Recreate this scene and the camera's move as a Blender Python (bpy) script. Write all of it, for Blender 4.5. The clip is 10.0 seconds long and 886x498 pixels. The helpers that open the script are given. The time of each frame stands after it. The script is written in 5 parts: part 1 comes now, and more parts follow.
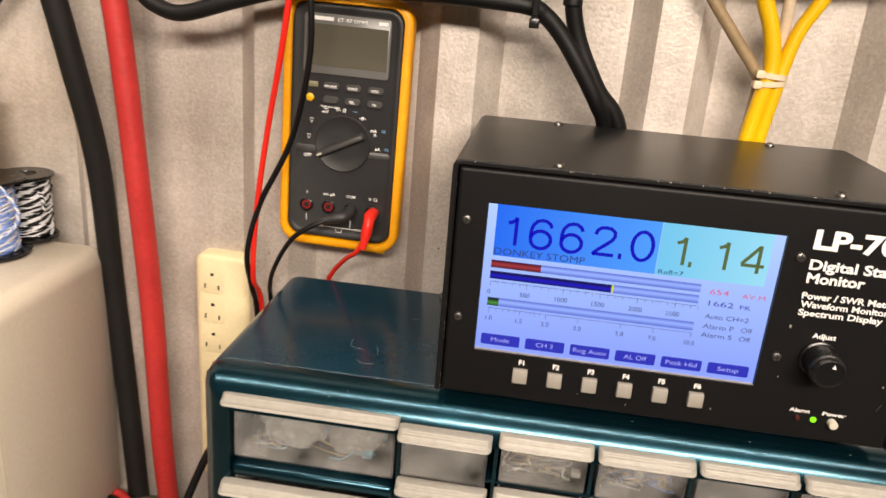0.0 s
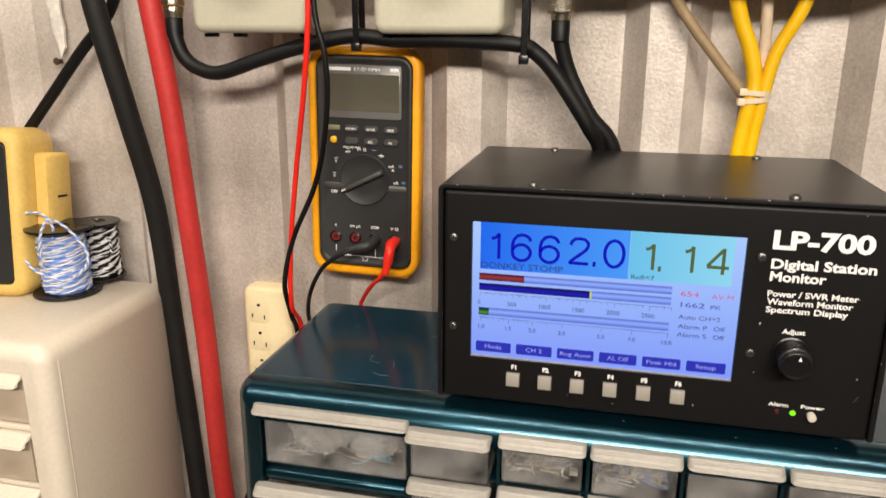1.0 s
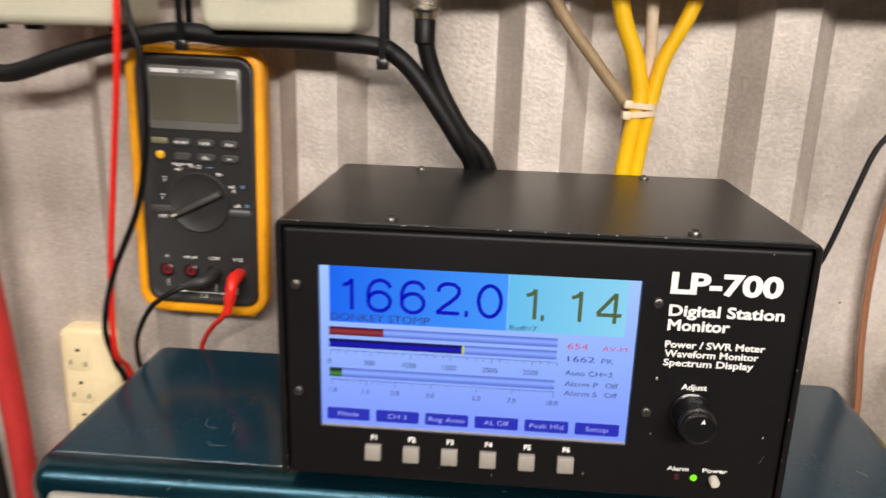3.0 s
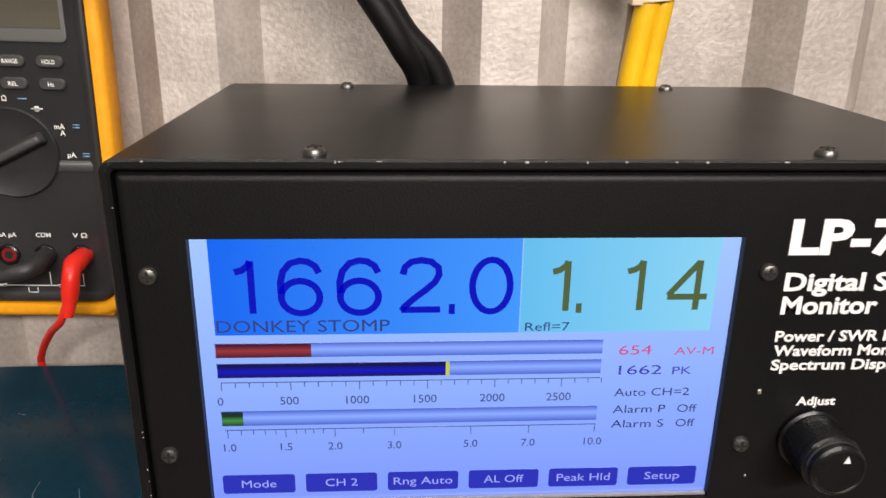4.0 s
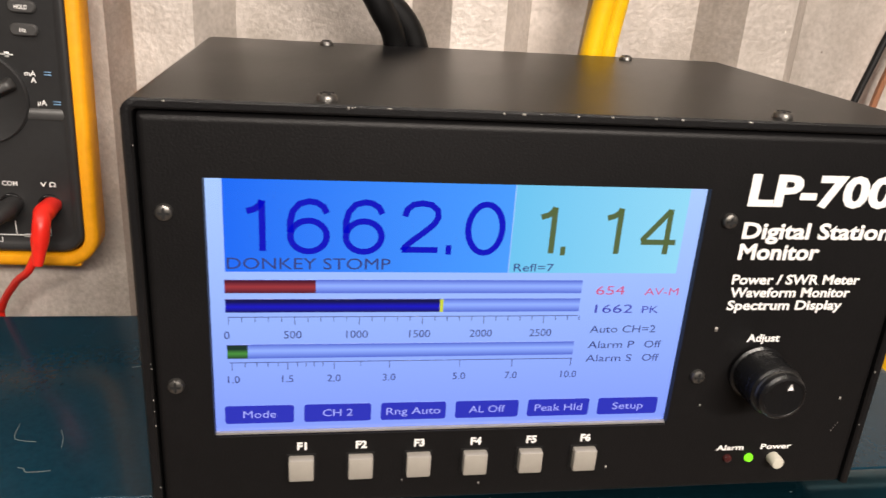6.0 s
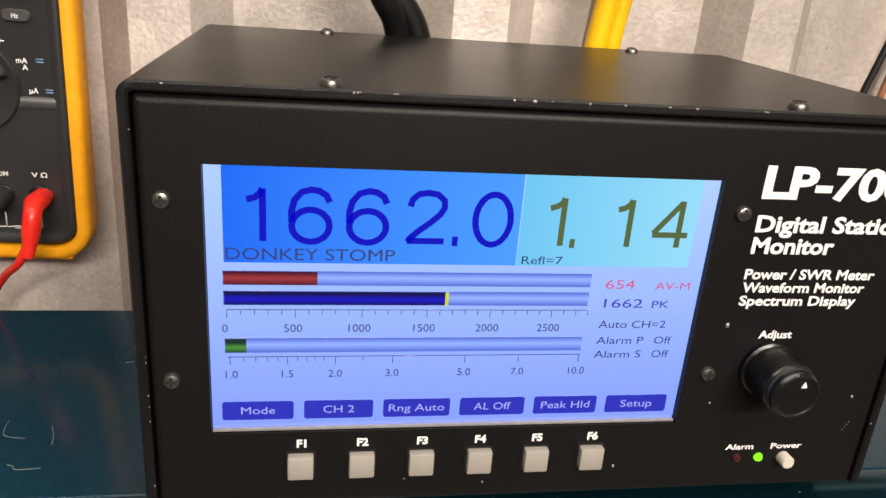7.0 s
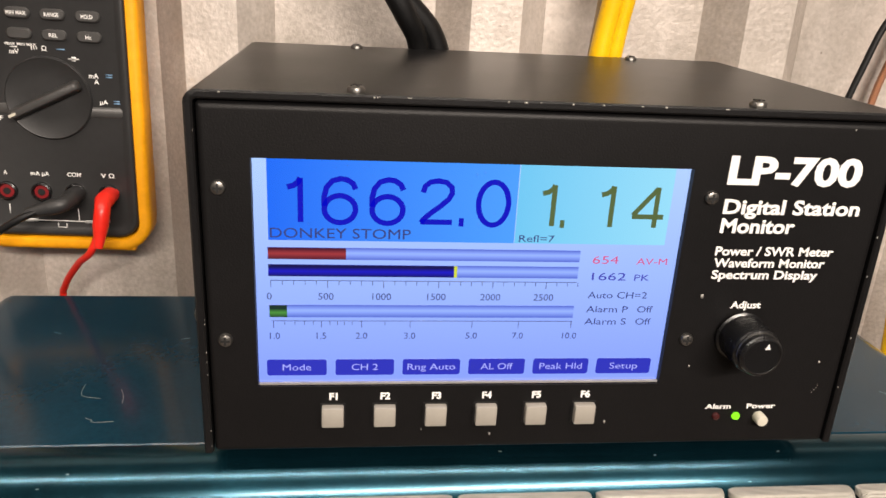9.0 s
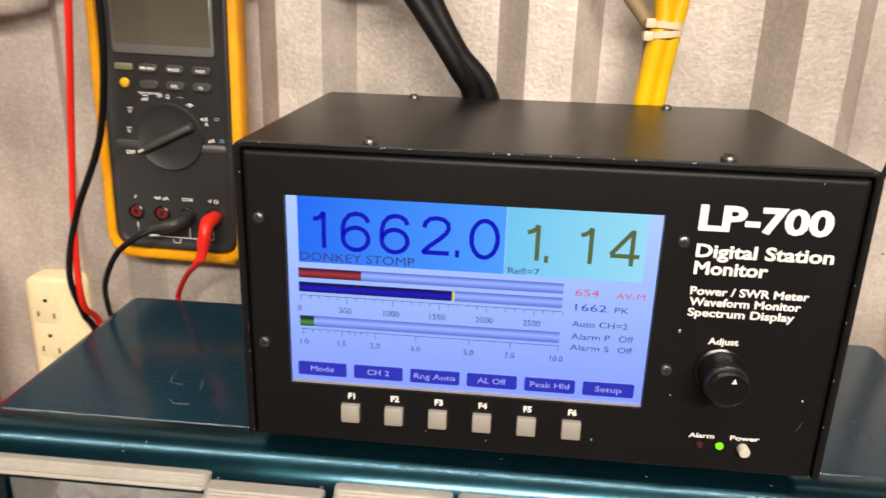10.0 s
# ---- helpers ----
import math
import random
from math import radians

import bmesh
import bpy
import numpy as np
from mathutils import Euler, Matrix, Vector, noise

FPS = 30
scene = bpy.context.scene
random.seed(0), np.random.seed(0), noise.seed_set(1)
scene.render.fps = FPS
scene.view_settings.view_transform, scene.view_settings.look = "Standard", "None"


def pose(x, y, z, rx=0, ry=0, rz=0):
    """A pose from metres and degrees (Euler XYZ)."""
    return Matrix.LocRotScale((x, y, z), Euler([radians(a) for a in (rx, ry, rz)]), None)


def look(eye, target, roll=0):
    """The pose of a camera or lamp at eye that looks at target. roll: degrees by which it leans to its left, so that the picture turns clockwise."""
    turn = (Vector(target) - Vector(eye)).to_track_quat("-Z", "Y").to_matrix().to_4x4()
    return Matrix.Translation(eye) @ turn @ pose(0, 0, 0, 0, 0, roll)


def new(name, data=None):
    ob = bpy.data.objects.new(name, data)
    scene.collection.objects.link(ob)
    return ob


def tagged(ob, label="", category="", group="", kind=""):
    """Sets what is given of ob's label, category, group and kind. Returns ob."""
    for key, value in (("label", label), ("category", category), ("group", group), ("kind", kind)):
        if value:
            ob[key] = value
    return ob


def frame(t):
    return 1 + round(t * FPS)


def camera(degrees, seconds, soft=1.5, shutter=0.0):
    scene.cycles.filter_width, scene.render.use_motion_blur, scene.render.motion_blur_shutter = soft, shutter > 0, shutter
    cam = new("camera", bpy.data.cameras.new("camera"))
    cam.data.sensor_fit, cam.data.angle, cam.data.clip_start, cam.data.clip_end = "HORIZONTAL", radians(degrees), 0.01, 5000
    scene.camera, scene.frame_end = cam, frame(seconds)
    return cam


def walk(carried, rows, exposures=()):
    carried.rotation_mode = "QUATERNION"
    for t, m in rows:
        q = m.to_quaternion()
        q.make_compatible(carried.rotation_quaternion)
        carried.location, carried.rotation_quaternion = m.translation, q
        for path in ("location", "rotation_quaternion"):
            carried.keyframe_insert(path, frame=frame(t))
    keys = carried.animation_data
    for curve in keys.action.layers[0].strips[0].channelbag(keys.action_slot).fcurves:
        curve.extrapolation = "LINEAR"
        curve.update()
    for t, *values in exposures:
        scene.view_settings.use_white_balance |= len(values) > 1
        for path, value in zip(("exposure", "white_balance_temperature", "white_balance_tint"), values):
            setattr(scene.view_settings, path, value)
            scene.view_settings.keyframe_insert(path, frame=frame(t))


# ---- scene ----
cam = camera(60.3, 10.0, shutter=0.35)
PATH = [
    (0, (-0.0104, 0.0101, 1.3816), (-0.2219, 1.8893, 0.7305), 4.67),
    (0.2, (0.0084, -0.0062, 1.3812), (-0.2895, 1.8661, 0.7442), 3.29),
    (0.5, (0.0327, -0.0187, 1.3800), (-0.3510, 1.8475, 0.7716), 1.19),
    (0.8, (0.0492, -0.0257, 1.3793), (-0.3767, 1.8397, 0.7971), -0.03),
    (1, (0.0508, -0.0286, 1.3836), (-0.3868, 1.8428, 0.8302), 0.29),
    (1.2, (0.0494, -0.0237, 1.3864), (-0.3702, 1.8587, 0.8567), 1.02),
    (1.5, (0.0533, -0.0271, 1.3933), (-0.3465, 1.8709, 0.9058), 1.51),
    (1.8, (0.0537, -0.0328, 1.3933), (-0.2968, 1.8800, 0.9260), 1.79),
    (2, (0.0634, -0.0333, 1.3899), (-0.2546, 1.8856, 0.9243), 1.34),
    (2.2, (0.0666, -0.0326, 1.3879), (-0.2064, 1.8872, 0.8979), 1.06),
    (2.5, (0.0737, 0.0031, 1.3764), (-0.1848, 1.9162, 0.8538), 0.46),
    (2.8, (0.0581, 0.0275, 1.3864), (-0.1544, 1.9434, 0.8532), 1.14),
    (3, (0.0521, 0.0579, 1.3856), (-0.0833, 1.9738, 0.8280), 1.68),
    (3.2, (0.0447, 0.1064, 1.3718), (0.0346, 2.0158, 0.7769), 1.04),
    (4.3, (0.0225, 0.2146, 1.3348), (0.1554, 2.0890, 0.6500), 1.40),
    (4.5, (0.0206, 0.2186, 1.3305), (0.1815, 2.0825, 0.6232), 2.18),
    (4.8, (0.0135, 0.2150, 1.3311), (0.2185, 2.0718, 0.6168), 2.95),
    (5, (0.0121, 0.2149, 1.3294), (0.2374, 2.0660, 0.6067), 3.13),
    (5.2, (0.0125, 0.2066, 1.3332), (0.2621, 2.0550, 0.6116), 3.30),
    (5.5, (0.0107, 0.1964, 1.3374), (0.2875, 2.0407, 0.6149), 3.49),
    (5.8, (0.0079, 0.1862, 1.3363), (0.3145, 2.0275, 0.6182), 3.87),
    (6, (0.0017, 0.1868, 1.3369), (0.3121, 2.0298, 0.6249), 3.94),
    (6.2, (-0.0053, 0.1880, 1.3369), (0.3383, 2.0214, 0.6156), 4.44),
    (7.3, (-0.0002, 0.1939, 1.3304), (0.3179, 2.0369, 0.6218), 4.45),
    (7.5, (-0.0011, 0.1933, 1.3318), (0.3088, 2.0371, 0.6218), 4.38),
    (8, (-0.0038, 0.1887, 1.3349), (0.2933, 2.0361, 0.6287), 4.18),
    (8.2, (-0.0091, 0.1823, 1.3384), (0.2739, 2.0336, 0.6363), 3.92),
    (8.5, (-0.0079, 0.1715, 1.3357), (0.2536, 2.0269, 0.6364), 3.67),
    (9, (0.0024, 0.1497, 1.3370), (0.2339, 2.0120, 0.6454), 3.18),
    (9.2, (0.0093, 0.1425, 1.3410), (0.1912, 2.0126, 0.6556), 2.84),
    (9.5, (0.0277, 0.1273, 1.3466), (0.0947, 2.0129, 0.6832), 2.36),
    (9.8, (0.0534, 0.1153, 1.3548), (-0.0237, 2.0025, 0.6970), 1.83),
    (10, (0.0603, 0.1062, 1.3566), (-0.1066, 1.9916, 0.7105), 1.75),
]
walk(cam, [(t, look(eye, target, roll)) for t, eye, target, roll in PATH], [(0.0, 0.18, 7150, 14), (1.0, 0.02, 6800, 11), (2.0, -0.06, 6500, 11), (3.0, 0.0, 6450, 12), (4.5, 0.0, 6300, 13), (5.5, 0.08, 6550, 13), (7.5, 0.18, 6750, 13), (8.5, 0.21, 6800, 13), (9.5, 0.17, 6900, 14), (10.0, 0.15, 6950, 13)])

# ---- light ----
world = bpy.data.worlds.new("world")
world.use_nodes = True
world.node_tree.nodes["Background"].inputs[0].default_value = (0.9, 0.95, 1.0, 1)
world.node_tree.nodes["Background"].inputs[1].default_value = 0.02
scene.world = world


def area_lamp(name, eye, target, sx, sy, watts, colour):
    d = bpy.data.lights.new(name, "AREA")
    d.shape, d.size, d.size_y, d.energy, d.color = "RECTANGLE", sx, sy, watts, colour
    ob = new(name, d)
    ob.matrix_world = look(eye, target)
    return ob


# lamp behind the camera in an added, unseen fitting; second tube under the ceiling
area_lamp("tube_light", (0.24, -0.78, 1.860), (-0.10, 0.55, 1.25), 1.10, 0.06, 28.5, (1.0, 0.92, 0.83))
area_lamp("tube_light", (-0.22, -0.06, 2.32), (-0.22, 0.10, 0.0), 2.2, 0.020, 14.0, (1.0, 0.92, 0.83))

# ---- materials ----


def nodes_of(name):
    m = bpy.data.materials.new(name)
    m.use_nodes = True
    t = m.node_tree
    return m, t, t.nodes["Principled BSDF"]


def surface(name, col, rough=0.5, metal=0.0, var=0.18, stain=14.0, grain=260.0, bump=0.12, relief=900.0, gloss_var=0.12, coat=0.0, random_tone=0.0, depth=0.0006):
    """A painted, moulded or metal surface: stains at one scale, grain at another, and fine relief."""
    m, t, p = nodes_of(name)
    n, l = t.nodes, t.links
    tc = n.new("ShaderNodeTexCoord")
    big, small, fine = (n.new("ShaderNodeTexNoise") for _ in range(3))
    for node, sc, det in ((big, stain, 5), (small, grain, 4), (fine, relief, 3)):
        node.inputs["Scale"].default_value, node.inputs["Detail"].default_value = sc, det
        l.new(tc.outputs["Object"], node.inputs["Vector"])
    mix = n.new("ShaderNodeMath")
    mix.operation = "MULTIPLY_ADD"
    l.new(big.outputs["Fac"], mix.inputs[0])
    mix.inputs[1].default_value = 1.0
    l.new(small.outputs["Fac"], mix.inputs[2])
    ramp = n.new("ShaderNodeMapRange")
    ramp.inputs["From Min"].default_value, ramp.inputs["From Max"].default_value = 0.6, 1.4
    ramp.inputs["To Min"].default_value, ramp.inputs["To Max"].default_value = 1 - var, 1 + var * 0.6
    l.new(mix.outputs[0], ramp.inputs["Value"])
    scaled = n.new("ShaderNodeVectorMath")
    scaled.operation = "SCALE"
    scaled.inputs[0].default_value = col
    factor = ramp.outputs["Result"]
    if random_tone:
        info = n.new("ShaderNodeObjectInfo")
        rr = n.new("ShaderNodeMapRange")
        rr.inputs["To Min"].default_value, rr.inputs["To Max"].default_value = 1 - random_tone, 1 + random_tone
        l.new(info.outputs["Random"], rr.inputs["Value"])
        mul = n.new("ShaderNodeMath")
        mul.operation = "MULTIPLY"
        l.new(factor, mul.inputs[0]), l.new(rr.outputs["Result"], mul.inputs[1])
        factor = mul.outputs[0]
    l.new(factor, scaled.inputs["Scale"])
    l.new(scaled.outputs["Vector"], p.inputs["Base Color"])
    rg = n.new("ShaderNodeMapRange")
    rg.inputs["To Min"].default_value, rg.inputs["To Max"].default_value = max(0.02, rough - gloss_var), min(1, rough + gloss_var)
    l.new(big.outputs["Fac"], rg.inputs["Value"])
    l.new(rg.outputs["Result"], p.inputs["Roughness"])
    p.inputs["Metallic"].default_value = metal
    p.inputs["Coat Weight"].default_value = coat
    p.inputs["Coat Roughness"].default_value = 0.06
    if bump:
        b = n.new("ShaderNodeBump")
        b.inputs["Strength"].default_value, b.inputs["Distance"].default_value = bump, depth
        l.new(fine.outputs["Fac"], b.inputs["Height"])
        l.new(b.outputs["Normal"], p.inputs["Normal"])
    return m


def glow(name, col, strength=1.0, col2=None, axis=2, lo=0.0, hi=1.0, peak=False):
    """What a lit display shows: one colour, or a gradient along an axis of the object (peak: brightest in the middle)."""
    m, t, p = nodes_of(name)
    n, l = t.nodes, t.links
    p.inputs["Base Color"].default_value = (0.004, 0.004, 0.006, 1)
    p.inputs["Roughness"].default_value = 0.12
    p.inputs["Emission Strength"].default_value = strength
    p.inputs["Emission Color"].default_value = (*col, 1)
    if col2:
        tc, sep, ramp = n.new("ShaderNodeTexCoord"), n.new("ShaderNodeSeparateXYZ"), n.new("ShaderNodeValToRGB")
        l.new(tc.outputs["Generated"], sep.inputs[0])
        mr = n.new("ShaderNodeMapRange")
        mr.inputs["From Min"].default_value, mr.inputs["From Max"].default_value = lo, hi
        l.new(sep.outputs[axis], mr.inputs["Value"])
        l.new(mr.outputs["Result"], ramp.inputs[0])
        ramp.color_ramp.elements[0].color = (*col, 1)
        ramp.color_ramp.elements[1].color = (*col2, 1)
        if peak:
            ramp.color_ramp.elements[1].position = 0.55
            e = ramp.color_ramp.elements.new(1.0)
            e.color = (*col, 1)
        l.new(ramp.outputs[0], p.inputs["Emission Color"])
    return m


def wall_paint():
    """White paint sprayed over corrugated steel: stippled, with grime specks and faint streaks."""
    m, t, p = nodes_of("sprayed white paint on steel")
    n, l = t.nodes, t.links
    tc = n.new("ShaderNodeTexCoord")
    stipple, cloud, speck = n.new("ShaderNodeTexNoise"), n.new("ShaderNodeTexNoise"), n.new("ShaderNodeTexVoronoi")
    streak = n.new("ShaderNodeTexNoise")
    mp = n.new("ShaderNodeMapping")
    mp.inputs["Scale"].default_value = (60, 60, 3)
    for node, sc, det in ((stipple, 420, 8), (cloud, 9, 7)):
        node.inputs["Scale"].default_value, node.inputs["Detail"].default_value = sc, det
        l.new(tc.outputs["Object"], node.inputs["Vector"])
    speck.inputs["Scale"].default_value = 30
    l.new(tc.outputs["Object"], speck.inputs["Vector"])
    l.new(tc.outputs["Object"], mp.inputs["Vector"])
    streak.inputs["Scale"].default_value = 1.0
    l.new(mp.outputs["Vector"], streak.inputs["Vector"])
    base = n.new("ShaderNodeValToRGB")
    base.color_ramp.elements[0].position, base.color_ramp.elements[0].color = 0.34, (0.36, 0.315, 0.27, 1)
    base.color_ramp.elements[1].position, base.color_ramp.elements[1].color = 0.66, (0.745, 0.675, 0.62, 1)
    mixf = n.new("ShaderNodeMath")
    mixf.operation = "MULTIPLY_ADD"
    l.new(stipple.outputs["Fac"], mixf.inputs[0])
    mixf.inputs[1].default_value = 0.30
    half = n.new("ShaderNodeMath")
    half.operation = "MULTIPLY_ADD"
    l.new(cloud.outputs["Fac"], half.inputs[0])
    half.inputs[1].default_value = 0.58
    q = n.new("ShaderNodeMath")
    q.operation = "MULTIPLY"
    q.inputs[1].default_value = 0.18
    l.new(streak.outputs["Fac"], q.inputs[0])
    l.new(q.outputs[0], half.inputs[2])
    l.new(half.outputs[0], mixf.inputs[2])
    l.new(mixf.outputs[0], base.inputs["Fac"])
    dots = n.new("ShaderNodeMapRange")
    dots.inputs["From Min"].default_value, dots.inputs["From Max"].default_value = 0.018, 0.034
    l.new(speck.outputs["Distance"], dots.inputs["Value"])
    dark = n.new("ShaderNodeMix")
    dark.data_type = "RGBA"
    dark.inputs[6].default_value = (0.16, 0.12, 0.09, 1)
    l.new(dots.outputs["Result"], dark.inputs[0])
    l.new(base.outputs["Color"], dark.inputs[7])
    blotch = n.new("ShaderNodeTexNoise")
    blotch.inputs["Scale"].default_value, blotch.inputs["Detail"].default_value, blotch.inputs["Roughness"].default_value = 26, 9, 0.72
    l.new(tc.outputs["Object"], blotch.inputs["Vector"])
    worn = n.new("ShaderNodeMapRange")
    worn.inputs["From Min"].default_value, worn.inputs["From Max"].default_value = 0.46, 0.70
    worn.inputs["To Max"].default_value = 0.55
    l.new(blotch.outputs["Fac"], worn.inputs["Value"])
    tan = n.new("ShaderNodeMix")
    tan.data_type = "RGBA"
    l.new(worn.outputs["Result"], tan.inputs[0])
    l.new(dark.outputs[2], tan.inputs[6])
    tan.inputs[7].default_value = (0.40, 0.35, 0.30, 1)
    l.new(tan.outputs[2], p.inputs["Base Color"])
    p.inputs["Roughness"].default_value = 0.50
    p.inputs["Metallic"].default_value = 0.30
    b = n.new("ShaderNodeBump")
    b.inputs["Strength"].default_value, b.inputs["Distance"].default_value = 0.44, 0.0009
    l.new(stipple.outputs["Fac"], b.inputs["Height"])
    l.new(b.outputs["Normal"], p.inputs["Normal"])
    return m


def frosted(name, col, clear=0.6, rough=0.3):
    m, t, p = nodes_of(name)
    n, l = t.nodes, t.links
    tc, no = n.new("ShaderNodeTexCoord"), n.new("ShaderNodeTexNoise")
    no.inputs["Scale"].default_value, no.inputs["Detail"].default_value = 35, 6
    l.new(tc.outputs["Object"], no.inputs["Vector"])
    mr = n.new("ShaderNodeMapRange")
    mr.inputs["To Min"].default_value, mr.inputs["To Max"].default_value = clear - 0.25, clear + 0.25
    l.new(no.outputs["Fac"], mr.inputs["Value"])
    l.new(mr.outputs["Result"], p.inputs["Transmission Weight"])
    p.inputs["Base Color"].default_value = (*col, 1)
    p.inputs["Roughness"].default_value = rough
    p.inputs["IOR"].default_value = 1.3
    return m


def striped(name, a, b, scale):
    """Twisted or braided strands: slanted bands of two colours."""
    m, t, p = nodes_of(name)
    n, l = t.nodes, t.links
    tc, w, r = n.new("ShaderNodeTexCoord"), n.new("ShaderNodeTexWave"), n.new("ShaderNodeValToRGB")
    w.bands_direction = "DIAGONAL"
    w.inputs["Scale"].default_value, w.inputs["Distortion"].default_value, w.inputs["Detail"].default_value = scale, 6, 3
    w.inputs["Detail Scale"].default_value = 3
    l.new(tc.outputs["Object"], w.inputs["Vector"])
    l.new(w.outputs["Color"], r.inputs[0])
    r.color_ramp.elements[0].color, r.color_ramp.elements[1].color = (*a, 1), (*b, 1)
    l.new(r.outputs[0], p.inputs["Base Color"])
    p.inputs["Roughness"].default_value = 0.45
    bu = n.new("ShaderNodeBump")
    bu.inputs["Strength"].default_value, bu.inputs["Distance"].default_value = 0.6, 0.0006
    l.new(w.outputs["Fac"], bu.inputs["Height"])
    l.new(bu.outputs["Normal"], p.inputs["Normal"])
    return m


M_WALL = wall_paint()
M_ROOM = surface("plain room paint", (0.12, 0.114, 0.105), 0.7)
M_FLOOR = surface("grey floor", (0.13, 0.12, 0.108), 0.6)
M_BENCH = surface("brown bench top", (0.13, 0.09, 0.065), 0.5, var=0.35)
M_POWDER = surface("black powder coat", (0.0065, 0.0063, 0.0068), 0.36, var=0.3, bump=0.35, relief=1500, depth=0.0004, gloss_var=0.06)
M_POWDER.node_tree.nodes["Principled BSDF"].inputs["Specular IOR Level"].default_value = 0.33
M_PANEL = surface("black satin panel", (0.0050, 0.0047, 0.0050), 0.46, var=0.25, bump=0.22, relief=1400, depth=0.0004, gloss_var=0.05)
M_PANEL.node_tree.nodes["Principled BSDF"].inputs["Specular IOR Level"].default_value = 0.23
M_BLACK = surface("black plastic", (0.0065, 0.0065, 0.007), 0.26, bump=0.1)
# near-black in place of the shade inside slots, holes and gaps
M_HOLLOW_SHADE = surface("black shade of hollows", (0.004, 0.004, 0.004), 0.7, bump=0)
M_RUBBER = surface("black cable rubber", (0.004, 0.004, 0.0043), 0.5, var=0.4, stain=30, bump=0.15)
M_RUBBER_WORN = surface("dusty black cable rubber", (0.0085, 0.008, 0.0075), 0.65, var=0.45, stain=30, bump=0.2)
for m_rubber in (M_RUBBER, M_RUBBER_WORN):
    m_rubber.node_tree.nodes["Principled BSDF"].inputs["Specular IOR Level"].default_value = 0.3
M_SCRATCH = surface("scratched enamel", (0.16, 0.21, 0.21), 0.5, 0.0)
M_CHIP = surface("bare metal", (0.42, 0.40, 0.37), 0.4, 0.5)
M_SCREW = surface("dark plated screw", (0.17, 0.163, 0.152), 0.34, 0.9)
M_STEEL = surface("nickel plate", (0.56, 0.50, 0.40), 0.26, 1.0, var=0.25, stain=60)
M_NICKEL = surface("warm nickel sleeve", (0.62, 0.50, 0.34), 0.24, 1.0, var=0.2, stain=60)
M_LETTER = surface("white print", (0.80, 0.79, 0.77), 0.5, var=0.06, bump=0)
M_KEY = surface("light grey key", (0.31, 0.288, 0.252), 0.45, var=0.08, bump=0.05)
M_POWERKEY = surface("cream key", (0.58, 0.55, 0.46), 0.4, var=0.06, bump=0.05)
M_TEAL = surface("dark teal enamel", (0.0048, 0.030, 0.050), 0.19, 0.0, var=0.3, stain=25, grain=420, bump=0.03, gloss_var=0.05)
M_TEAL.node_tree.nodes["Principled BSDF"].inputs["Specular IOR Level"].default_value = 0.24
M_FRAME = surface("teal metallic moulding", (0.0068, 0.056, 0.082), 0.23, 0.85, var=0.35, stain=30, grain=420, bump=0.05, gloss_var=0.10, coat=0.45)
M_FRAME.node_tree.nodes["Principled BSDF"].inputs["Coat Roughness"].default_value = 0.17
M_LIP = surface("milky plastic", (0.66, 0.62, 0.55), 0.34, var=0.16, stain=40, bump=0.08, random_tone=0.08)
M_LIP.node_tree.nodes["Principled BSDF"].inputs["Transmission Weight"].default_value = 0.38


def ribbed(m, period):
    """Fine moulded ribs along a pull, over the surface that it already has."""
    n, l = m.node_tree.nodes, m.node_tree.links
    tc, w, b = n.new("ShaderNodeTexCoord"), n.new("ShaderNodeTexWave"), n.new("ShaderNodeBump")
    w.bands_direction, w.wave_profile = "Y", "SIN"
    w.inputs["Scale"].default_value = 2 * math.pi / (20 * period)
    b.inputs["Strength"].default_value, b.inputs["Distance"].default_value = 0.8, 0.0006
    l.new(tc.outputs["Object"], w.inputs["Vector"])
    l.new(w.outputs["Fac"], b.inputs["Height"])
    l.new(b.outputs["Normal"], n["Principled BSDF"].inputs["Normal"])


ribbed(M_LIP, 0.00085)
M_FROST = frosted("frosted clear plastic", (0.88, 0.87, 0.85), 0.87, 0.13)
M_BEIGE = surface("aged beige plastic", (0.75, 0.675, 0.555), 0.48, var=0.10, stain=8, bump=0.06)
M_BEIGE_FROST = frosted("yellowed clear plastic", (0.78, 0.66, 0.52), 0.4, 0.3)
M_ORANGE = surface("amber rubber holster", (0.86, 0.36, 0.004), 0.5, var=0.14, stain=40, bump=0.12)
M_OCHRE = surface("faded yellow rubber holster", (0.74, 0.50, 0.14), 0.55, var=0.16, stain=30, bump=0.12)
M_CHARCOAL = surface("charcoal plastic", (0.022, 0.022, 0.0225), 0.45, var=0.18, bump=0.2, relief=1400, depth=0.0003)
M_CHARCOAL2 = surface("lighter charcoal plastic", (0.052, 0.051, 0.050), 0.42, var=0.2, bump=0.1)
M_LCD = surface("switched-off grey lcd", (0.095, 0.088, 0.066), 0.12, var=0.05, bump=0)
M_LCDFRAME = surface("grey lcd frame", (0.14, 0.137, 0.13), 0.3, var=0.06, bump=0)
M_YELLOW_KEY = surface("yellow key", (0.85, 0.45, 0.01), 0.4, bump=0)
M_OLIVE = surface("olive key", (0.19, 0.18, 0.10), 0.4, bump=0)
M_LETTER_BLUE = surface("blue print", (0.17, 0.32, 0.50), 0.5, bump=0)
M_JACK = surface("dark red jack ring", (0.20, 0.013, 0.016), 0.35, bump=0)
M_REDWIRE = surface("bright red silicone", (0.78, 0.022, 0.012), 0.38, var=0.12, stain=60, bump=0.05)
M_REDCABLE = surface("red welding cable rubber", (0.50, 0.030, 0.028), 0.52, var=0.22, stain=25, bump=0.12)
